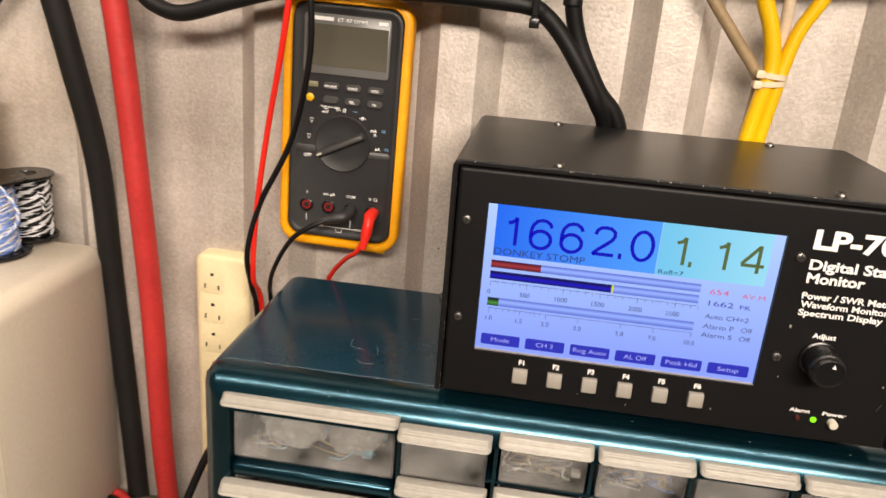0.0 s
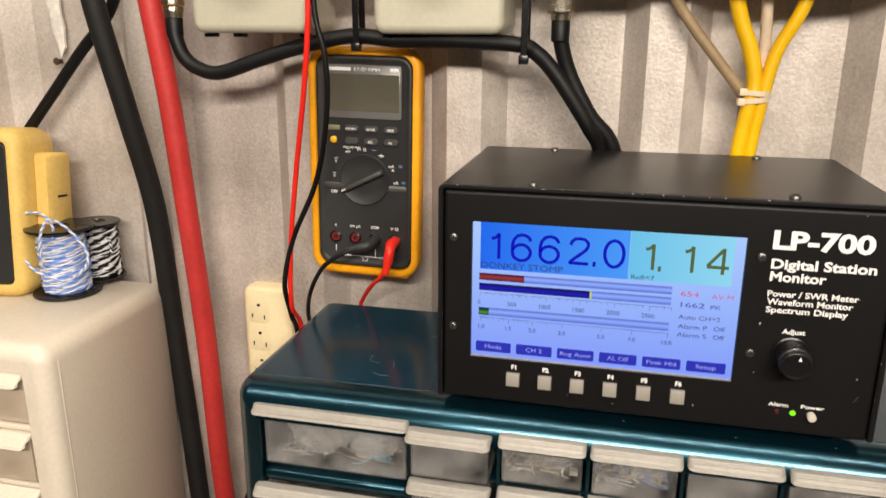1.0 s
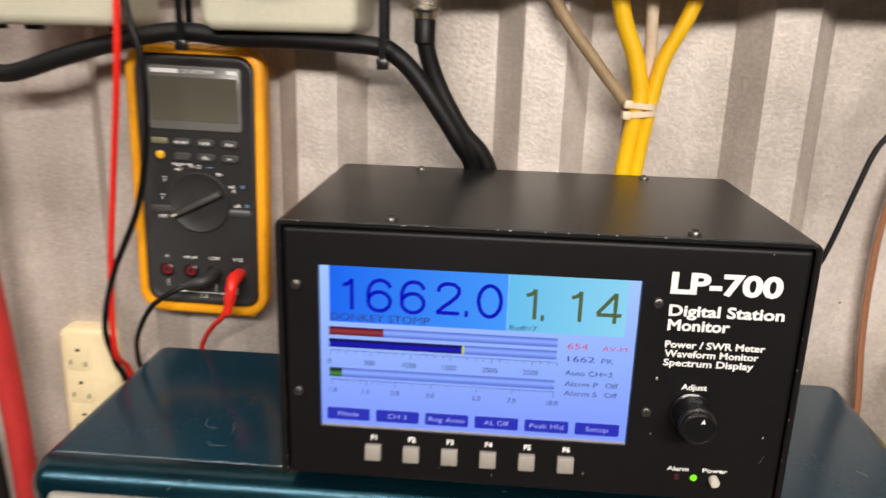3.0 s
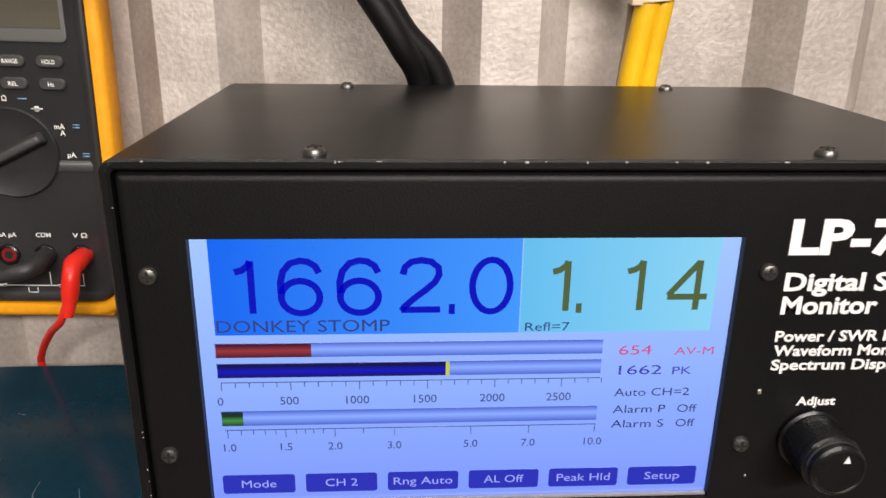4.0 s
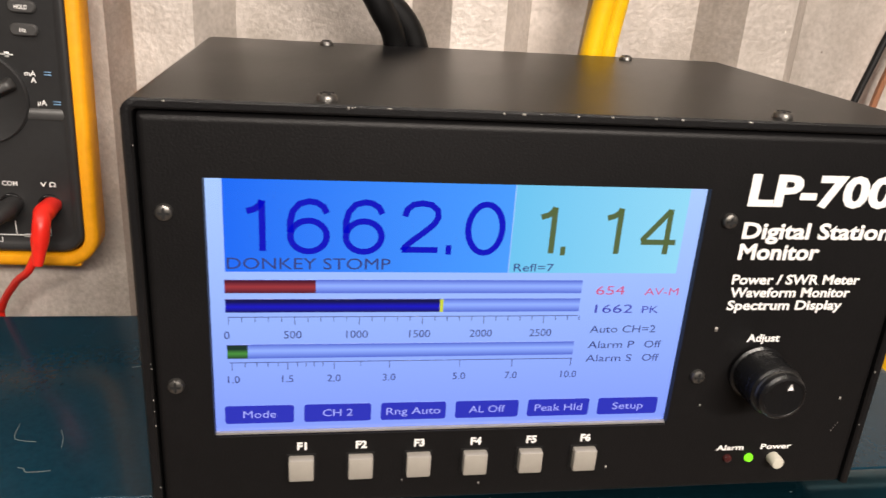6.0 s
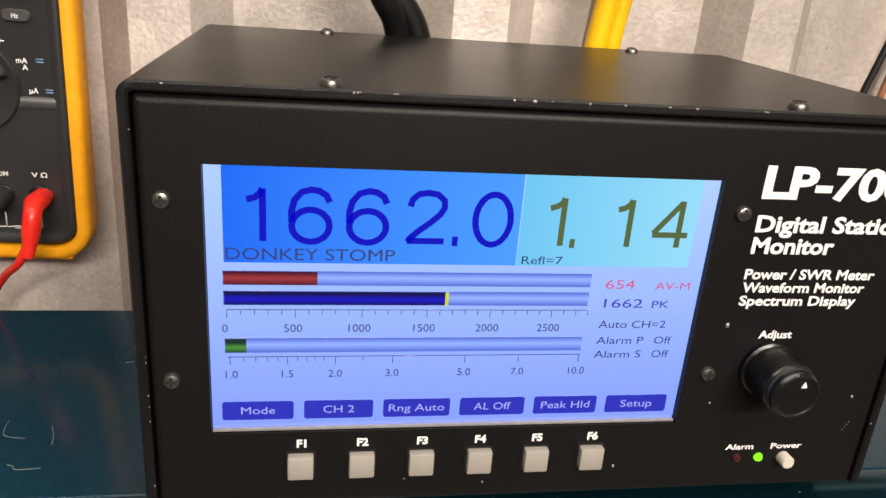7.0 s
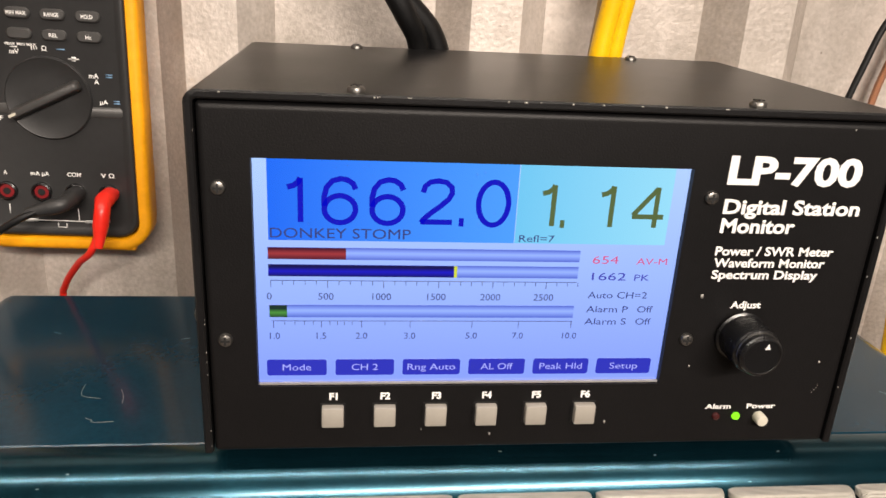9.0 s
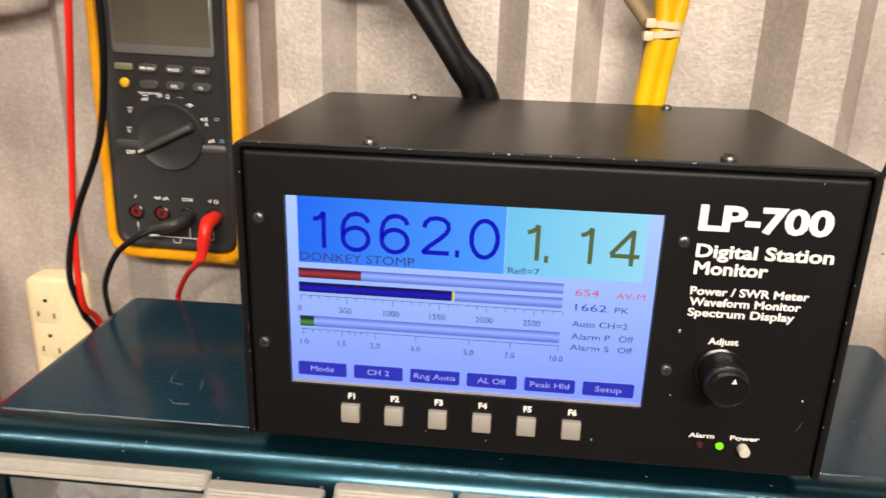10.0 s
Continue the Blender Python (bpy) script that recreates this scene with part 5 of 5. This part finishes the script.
# leads of the multimeter
lead = "test leads of the multimeter"
cable("test_lead", [(-0.1770, 0.518, 1.50), (-0.1792, 0.518, 1.4018), (-0.1880, 0.525, 1.3425), (-0.2050, 0.541, 1.2740), (-0.2172, 0.550, 1.2086), (-0.2225, 0.556, 1.150), (-0.224, 0.578, 1.118), (-0.222, 0.586, 1.02), (-0.215, 0.586, 0.93)], 0.0022, M_REDWIRE, "thin bright red test lead", "test lead", 10, 10, lead)
cable("test_lead", [(-0.1760, 0.518, 1.50), (-0.1748, 0.518, 1.4020), (-0.1676, 0.518, 1.3640), (-0.1710, 0.526, 1.3217), (-0.1880, 0.541, 1.2655), (-0.2140, 0.549, 1.2138), (-0.2250, 0.550, 1.1725), (-0.2255, 0.560, 1.140), (-0.228, 0.580, 1.10), (-0.226, 0.588, 0.95)], 0.0022, M_RUBBER, "thin black test lead", "test lead", 10, 10, lead)
cable("test_lead", [(-0.1560, 0.5450, 1.2098), (-0.1700, 0.540, 1.2040), (-0.1858, 0.541, 1.1914), (-0.2010, 0.550, 1.1670), (-0.2150, 0.574, 1.138), (-0.217, 0.584, 1.11), (-0.208, 0.588, 1.0)], 0.0019, M_RUBBER, "thin black test lead plugged into the meter", "test lead", 10, 10, lead)
cable("test_lead", [(-0.1310, 0.5440, 1.1965), (-0.1370, 0.546, 1.1850), (-0.1480, 0.558, 1.1740), (-0.1637, 0.577, 1.1528), (-0.168, 0.584, 1.135), (-0.166, 0.588, 1.05)], 0.0019, M_REDWIRE, "thin bright red test lead plugged into the meter", "test lead", 10, 10, lead)


def probe_plug(pts, mat, label):
    p = thing("test_plug", pts[0], label, "test plug", "test plugs")
    part("shroud", turned(bmesh.new(), pts[0], Vector(pts[1]) - Vector(pts[0]), [(0.0042, 0), (0.0044, 0.004), (0.0048, 0.012), (0.0046, 0.016), (0.0030, 0.0185)], 20), mat, p)
    bm = sweep(bmesh.new(), pts[1:], 0.0041, 14, 6)
    part("grip", bm, mat, p, smooth=60)
    sl = bmesh.new()
    a, b = Vector(pts[-1]), Vector(pts[-1]) + (Vector(pts[-1]) - Vector(pts[-2])).normalized() * 0.012
    turned(sl, a, b - a, [(0.0041, 0), (0.0034, 0.004), (0.0028, 0.008), (0.0022, 0.012)], 14)
    part("strain_relief", sl, mat, p, smooth=60)
    return p


probe_plug([(-0.1293, 0.5668, 1.2121), (-0.1290, 0.5500, 1.2121), (-0.1285, 0.5460, 1.2085), (-0.1295, 0.5445, 1.2010)], M_REDWIRE, "bright red right-angle plug in the meter socket")
probe_plug([(-0.1466, 0.5668, 1.2124), (-0.1463, 0.5500, 1.2124), (-0.1485, 0.5465, 1.2115), (-0.1540, 0.5455, 1.2102)], M_CHARCOAL, "black right-angle plug in the meter socket")

cable("thin_wire", [(0.190, 0.575, 1.200), (0.2350, 0.556, 1.212), (0.2525, 0.552, 1.2261), (0.2647, 0.550, 1.2493), (0.2772, 0.550, 1.2933), (0.2845, 0.550, 1.3183), (0.2944, 0.550, 1.3353), (0.325, 0.555, 1.385), (0.35, 0.56, 1.46)], 0.0018, M_RUBBER, "thin black wire curving up from behind the monitor")


def copper_strap():
    bm = bmesh.new()
    sweep(bm, [(0.341, 0.590, 1.47), (0.333, 0.593, 1.34), (0.3210, 0.595, 1.276), (0.3195, 0.596, 1.2238), (0.3220, 0.596, 1.1739), (0.3285, 0.596, 1.1123), (0.333, 0.596, 0.99)], 0.0046, 10, 10, 0.45)
    return solid("ground_strap", bm, M_COPPER, "flat woven copper strap hanging down the steel wall", "ground strap", smooth=60)


copper_strap()
cable("mains_cable", [(0.353, 0.575, 1.17), (0.349, 0.560, 1.140), (0.342, 0.545, 1.08), (0.340, 0.540, 0.99), (0.345, 0.535, 0.915)], 0.0060, M_YELLOWCABLE, "bright yellow sheathed mains cable beside the teal cabinet")
cable("mains_cable", [(-0.236, 0.586, 1.045), (-0.232, 0.582, 1.00), (-0.236, 0.575, 0.945), (-0.245, 0.565, 0.912)], 0.0058, M_CREAMCABLE, "cream sheathed cable from the power strip", group="strip cables")
plug = thing("mains_plug", (-0.2430, 0.575, 1.035), "black mains plug hanging from the power strip", "plug")
part("body", boxed(-0.252, -0.234, 0.560, 0.588, 1.030, 1.056, 0.004), M_BLACK, plug)
cable("mains_cable", [(-0.243, 0.572, 1.036), (-0.250, 0.566, 1.010), (-0.268, 0.556, 0.970), (-0.280, 0.545, 0.935), (-0.286, 0.530, 0.911)], 0.0036, M_RUBBER, "thin black mains cable from the power strip", group="strip cables")
cable("loose_cable", [(-0.392, 0.572, 0.9098), (-0.356, 0.566, 0.9098), (-0.335, 0.545, 0.9098), (-0.322, 0.520, 0.9098), (-0.318, 0.500, 0.912), (-0.30, 0.46, 0.911)], 0.0045, M_REDCABLE, "short red cable lying on the bench")
cable("loose_cable", [(-0.390, 0.560, 0.9115), (-0.352, 0.550, 0.9115), (-0.338, 0.530, 0.9115), (-0.330, 0.50, 0.915), (-0.335, 0.45, 0.912)], 0.0062, M_RUBBER, "black cable lying on the bench")

# ---- coupler boxes on the wall ----


def coupler(cx, gold, label):
    c = thing("coupler_box", (cx, 0.585, 1.384), label, "coupler box", "coupler boxes")
    x0, x1, z0, z1, fy = cx - 0.0485, cx + 0.0485, 1.3800, 1.4700, 0.5280
    part("body", ringed(bmesh.new(), x0, x1, z0, z1, 0.0085, [(0, RIB_Y)] + round_steps(fy, RIB_Y, 0.0060)[1:], 6), M_SAGE, c, smooth=50)
    part("socket_plate", boxed(cx - 0.0185, cx + 0.0175, fy - 0.0016, fy + 0.001, 1.4080, 1.4440, 0.0008), M_PLATE, c, "square bronzed plate")
    e = part("element", turned(bmesh.new(), (cx - 0.002, fy, 1.4265), (0, -1, 0), [(0.0172, 0), (0.0172, 0.0090), (0.0164, 0.0098), (0.0155, 0.0098), (0.0060, 0.0098)], 40), M_DISC_GOLD if gold else M_DISC, c, "round plug-in element with an engraved arrow")
    part("plate", turned(bmesh.new(), (cx - 0.002, fy - 0.0097, 1.4265), (0, -1, 0), [(0.0152, 0), (0.0150, 0.0003), (0.006, 0.0003)], 40), M_DISC, e)
    s = -1 if gold else 1
    ar = bmesh.new()
    yy = fy - 0.0103
    ox = cx - 0.002
    for za, zb in ((1.4232, 1.4236), (1.4278, 1.4282)):
        box(ar, ox - 0.0115 + (0.004 if s < 0 else 0), ox + 0.0115 - (0.004 if s > 0 else 0), yy, yy + 0.0003, za, zb)
    tip, back = ox + s * 0.0130, ox + s * 0.0072
    sweep(ar, [(back, yy, 1.4222 - 0.002), (tip, yy, 1.4257)], 0.00022, 5, 1)
    sweep(ar, [(back, yy, 1.4292 + 0.002), (tip, yy, 1.4257)], 0.00022, 5, 1)
    box(ar, ox - 0.005, ox + 0.005, yy, yy + 0.0003, 1.4172, 1.4180)
    box(ar, ox - 0.003, ox + 0.003, yy, yy + 0.0003, 1.4148, 1.4155)
    box(ar, ox - 0.004, ox + 0.004, yy, yy + 0.0003, 1.4318, 1.4338)
    part("engraving", ar, M_INK, e, smooth=None)
    pan = screw_mesh("screw", 0.0047, 0.0022, M_STEEL, 20)
    for dx in (-0.0295, 0.0265):
        place("screw", pan, c, (cx + dx, fy, 1.4265), "bright cross-head screw")
    for dx in (-0.041, -0.016, 0.040):
        part("clip", boxed(cx + dx - 0.004, cx + dx + 0.004, 0.540, 0.550, z0 - 0.0030, z0 + 0.0004, 0.0006), M_BLACK, c)
    part("stud", turned(bmesh.new(), (cx + 0.008, fy - 0.001, 1.4400), (0, -1, 0), [(0.0032, 0), (0.0032, 0.006), (0.002, 0.0072)], 16), M_STEEL, c)
    return c


coupler(-0.2325, False, "sage grey coupler box with silver element on the steel wall")
coupler(-0.0850, True, "sage grey coupler box with brass-rimmed element on the steel wall")


def knurled(bm, origin, axis, r, length, n=46):
    turned(bm, origin, axis, [(r * 0.93, 0), (r, length * 0.08), (r, length * 0.92), (r * 0.93, length)], 36)
    o, d = Vector(origin), Vector(axis).normalized()
    s = d.orthogonal().normalized()
    u = d.cross(s)
    for i in range(n):
        a = 2 * math.pi * i / n
        e, tng = s * math.cos(a) + u * math.sin(a), u * math.cos(a) - s * math.sin(a)
        for j in range(6):
            c = o + d * length * (0.16 + 0.136 * j) + e * r
            b = [bm.verts.new(c + v) for v in (tng * r * 0.066, d * length * 0.066, -tng * r * 0.066, -d * length * 0.066)]
            t = bm.verts.new(c + e * r * 0.028)
            for q in range(4):
                bm.faces.new((b[q], b[(q + 1) % 4], t))
    return bm


def elbow(x_side, x_drop, z, y, label):
    e = thing("coaxial_elbow", (x_drop, y, z), label, "connector", "coaxial connectors")
    s = 1 if x_side > x_drop else -1
    part("coupling_nut", knurled(bmesh.new(), (x_side, y, z), (-s, 0, 0), 0.0102, 0.0165), M_STEEL, e, smooth=30)
    part("flange", turned(bmesh.new(), (x_side + s * 0.012, y, z), (-s, 0, 0), [(0.0074, 0), (0.0074, 0.0125)], 24), M_STEEL, e)
    part("elbow_body", boxed(x_drop - 0.0068, x_drop + 0.0068, y - 0.0068, y + 0.0068, z - 0.0090, z + 0.0085, 0.0012), M_STEEL, e)
    part("neck", turned(bmesh.new(), (x_drop + s * 0.0125, y, z), (-s, 0, 0), [(0.0066, 0), (0.0066, 0.008)], 24), M_STEEL, e)
    part("collar", turned(bmesh.new(), (x_drop, y, z - 0.0088), (0, 0, -1), [(0.0062, 0), (0.0062, 0.0115)], 24), M_STEEL, e)
    low = 0.0 if s > 0 else 0.0022
    if s > 0:
        part("drop_nut", turned(bmesh.new(), (x_drop, y, z - 0.0130), (0, 0, -1), [(0.0085, 0), (0.0092, 0.0010), (0.0092, 0.0110), (0.0080, 0.0120), (0.0084, 0.0130), (0.0084, 0.0160)], 32), M_NICKEL, e, "smooth brassy sleeve")
    else:
        part("drop_nut", knurled(bmesh.new(), (x_drop, y, z - 0.0150 - low), (0, 0, -1), 0.0100, 0.0140), M_STEEL, e, smooth=30)
    part("tail", turned(bmesh.new(), (x_drop, y, z - 0.0284 - low), (0, 0, -1), [(0.0076, 0), (0.0072, 0.0050), (0.0060, 0.0058)], 24), M_STEEL, e)
    part("boot", turned(bmesh.new(), (x_drop, y, z - 0.0335 - low), (0, 0, -1), [(0.0064, 0), (0.0068, 0.0006), (0.0066, 0.0140), (0.0058, 0.0150)], 20), M_RUBBER, e, "black shrink sleeve")
    return e


elbow(-0.2870, -0.3045, 1.4250, 0.5420, "nickel right-angle coaxial connector on the coupler box")
elbow(-0.0270, 0.0020, 1.4258, 0.5500, "nickel right-angle coaxial connector on the coupler box")
joint = thing("coaxial_joint", (-0.151, 0.5420, 1.4250), "pair of knurled nickel connectors joining the two coupler boxes", "connector", "coaxial connectors")
part("coupling_nut", knurled(bmesh.new(), (-0.1745, 0.5420, 1.4250), (1, 0, 0), 0.0104, 0.0195), M_STEEL, joint, smooth=30)
part("coupling_nut", knurled(bmesh.new(), (-0.1325, 0.5420, 1.4250), (-1, 0, 0), 0.0098, 0.0150), M_STEEL, joint, smooth=30)
part("barrel", turned(bmesh.new(), (-0.190, 0.5420, 1.4250), (1, 0, 0), [(0.0070, 0), (0.0070, 0.058)], 24), M_STEEL, joint)


def hanging_tie(x, y0, z0, z1, label):
    t = thing("cable_tie", (x, y0, z0), label, "cable tie")
    bm = boxed(x - 0.0024, x + 0.0024, y0, y0 + 0.0016, z0, z1, 0.0004)
    n = int((z1 - z0) / 0.0022)
    for i in range(n):
        box(bm, x - 0.0016, x + 0.0016, y0 - 0.0004, y0 + 0.0002, z0 + 0.0022 * i, z0 + 0.0022 * i + 0.0011)
    part("strap", bm, M_BLACK, t)
    part("strap_back", boxed(x - 0.0024, x + 0.0024, y0 + 0.0150, y0 + 0.0166, z0, z1, 0.0004), M_BLACK, t)
    part("strap_foot", boxed(x - 0.0024, x + 0.0024, y0, y0 + 0.0166, z0 - 0.0014, z0 + 0.0002, 0.0004), M_BLACK, t)
    part("lock", boxed(x - 0.0034, x + 0.0034, y0 - 0.0020, y0 + 0.0050, z0 - 0.0062, z0 + 0.0004, 0.0008), M_BLACK, t)
    return t


hanging_tie(-0.0215, 0.5290, 1.3660, 1.4600, "black nylon tie holding the coaxial cable to the box")
hanging_tie(-0.1500, 0.5370, 1.3735, 1.4600, "black nylon tie holding the coaxial cable to the joint")
cable("loose_cable", [(-0.1400, 0.578, 1.46), (-0.1395, 0.574, 1.415), (-0.1345, 0.566, 1.395), (-0.125, 0.565, 1.385), (-0.11, 0.568, 1.378)], 0.0050, M_REDCABLE, "red cable behind the coupler boxes")

# ---- shelf with an instrument above ----
shelf = thing("wall_shelf", (0.42, 0.56, 1.4290), "pale grey enamelled shelf on the steel wall", "shelf")
part("board", boxed(-0.0120, 0.95, 0.5060, WALL_Y + 0.002, 1.4290, 1.4520, 0.0020), M_SHELF, shelf)
part("front_lip", boxed(-0.0124, 0.9504, 0.5035, 0.5062, 1.4284, 1.4526, 0.0010), M_SHELF, shelf)
dev = thing("instrument_panel", (0.183, 0.500, 1.4265), "blue-black glass instrument panel fixed along the shelf front", "instrument")
part("panel", boxed(0.1120, 0.2015, 0.4900, 0.5032, 1.4262, 1.5200, 0.0015), M_NAVY, dev)
ring = sweep(bmesh.new(), [(0.168 + 0.022 * math.cos(a), 0.4898, 1.452 + 0.022 * math.sin(a)) for a in (2 * math.pi * k / 24 for k in range(24))], 0.0004, 5, 2, closed=True)
part("printed_ring", ring, M_LETTER_BLUE, dev, smooth=60)
part("printed_bars", chip(0.1885, 0.1965, 1.4310, 1.4330, 0.4898), M_LETTER, dev)
part("catch", boxed(0.1132, 0.1160, 0.4925, 0.5030, 1.4240, 1.4266, 0.0005), M_STEEL, dev)

# ---- small things ----
solid("wall_spot", turned(bmesh.new(), (-0.1990, RIB_Y + 0.0010, 1.3540), (0, -1, 0), [(0.0026, 0), (0.0026, 0.0013), (0.001, 0.0016)], 14), M_RUST, "dark rusty rivet in the steel wall", "rivet")
hook = thing("picture_hook", (-0.4590, 0.598, 1.352), "torn white strip with a rusty nail on the steel wall", "hook")
bm = bmesh.new()
rows = []
for i in range(15):
    z = 1.362 + 0.010 * i
    tear = max(0.0, 1 - i / 5)
    jag = 0.0008 * math.sin(i * 2.3) + 0.0006 * math.sin(i * 5.1)
    rows.append([bm.verts.new((x, y, z + dz)) for x, y, dz in ((-0.4690 + 0.009 * tear + jag, 0.5975, 0), (-0.4605 + 0.003 * tear, 0.5958, -0.006 * tear), (-0.4530 - jag, 0.5972, 0.004 * tear), (-0.4530 - jag, 0.5998, 0.004 * tear), (-0.4690 + 0.009 * tear + jag, 0.5998, 0))])
for a, b in zip(rows, rows[1:]):
    for k in range(5):
        bm.faces.new((a[k], a[(k + 1) % 5], b[(k + 1) % 5], b[k]))
bm.faces.new(rows[0]), bm.faces.new(rows[-1][::-1])
part("strip", bm, M_TAPE, hook, "flaking white strip torn at its end")
part("nail", turned(bmesh.new(), (-0.4610, 0.6000, 1.3535), (0, -1, 0), [(0.0022, 0), (0.0022, 0.006), (0.0035, 0.0065), (0.003, 0.0075)], 12), M_RUST, hook)


def clutter(name, label, x0, x1, y0, y1, z, n, mats, seed, top):
    """Loose electronic parts lying in a drawer."""
    rnd = random.Random(seed)
    t = thing(name, ((x0 + x1) / 2, (y0 + y1) / 2, z), label, "loose parts", kind="stuff")
    for k, mat in enumerate(mats):
        bm = bmesh.new()
        for i in range(n):
            u = rnd.random()
            x, y = x0 + (x1 - x0) * u, rnd.uniform(y0, y1)
            h = z + rnd.random() ** 1.5 * top * (1 - abs(2 * u - 1) * 0.6)
            if rnd.random() < 0.88:
                a, b = rnd.uniform(0, 6.28), rnd.uniform(-0.6, 0.6)
                l = rnd.uniform(0.006, 0.018)
                d = Vector((math.cos(a), math.sin(a) * 0.5, b)) * l
                p = Vector((x, y, h))
                q = [p - d, p + Vector((rnd.uniform(-1, 1), 0, rnd.uniform(-1, 1))) * 0.003, p + d]
                q = [Vector((min(max(v.x, x0), x1), min(max(v.y, y0), y1), max(v.z, z + 0.0005))) for v in q]
                sweep(bm, q, rnd.uniform(0.0003, 0.0007), 5, 3)
            else:
                s = rnd.uniform(0.0015, 0.0035)
                box(bm, x - s, x + s, y - s, y + s, h, h + s * 1.2, 0.0004, 1)
        part("pieces", bm, mat, t, smooth=40)
    return t


def crumpled_bag(label, centre, half, seed, material):
    """A thin clear plastic bag, crumpled, filling part of a drawer."""
    bm = bmesh.new()
    bmesh.ops.create_icosphere(bm, subdivisions=4, radius=1.0)
    off = Vector((seed * 3.7, seed * 1.3, seed))
    for v in bm.verts:
        n = v.co.normalized()
        k = 0.86 + 0.22 * noise.noise(n * 1.8 + off) - 0.20 * abs(noise.noise(n * 4.5 + off)) - 0.08 * abs(noise.noise(n * 11 + off))
        v.co = Vector(centre) + Vector((n.x * half[0] * k, n.y * half[1] * k, max(n.z * k, -0.72) * half[2]))
    return solid("plastic_bag", bm, material, label, "plastic bag", smooth=22)


M_BAG = frosted("crumpled clear bag", (0.75, 0.85, 0.92), 0.5, 0.15)
M_BLUEPART = surface("pale blue component", (0.32, 0.62, 0.80), 0.35, bump=0)
M_GOLDPART = surface("straw coloured leads", (0.72, 0.58, 0.38), 0.3, 0.4, bump=0)
clutter("loose_parts", "pale blue and straw coloured components in bags, lying in the wide drawer", -0.166, -0.086, 0.4100, 0.4400, 1.0960, 26, (M_BLUEPART, M_GOLDPART, M_BAG), 5, 0.030)
clutter("loose_parts", "blue and straw coloured components lying in a narrow drawer", 0.050, 0.093, 0.405, 0.430, 1.1090, 22, (M_BLUEWIRE, M_GOLDPART, M_LETTER), 6, 0.010)
clutter("loose_parts", "small pale components lying in a narrow drawer", -0.008, 0.038, 0.405, 0.430, 1.1090, 12, (M_GOLDPART, M_LETTER), 9, 0.008)
M_CLEARBAG = frosted("thin clear film", (0.95, 0.96, 0.97), 0.42, 0.14)
crumpled_bag("crumpled clear plastic bag of components in the wide drawer", (-0.143, 0.4225, 1.1115), (0.027, 0.0170, 0.0200), 2, M_CLEARBAG)
crumpled_bag("crumpled clear plastic bag of straw coloured leads in the wide drawer", (-0.103, 0.4235, 1.1085), (0.023, 0.0170, 0.0150), 5, M_CLEARBAG)
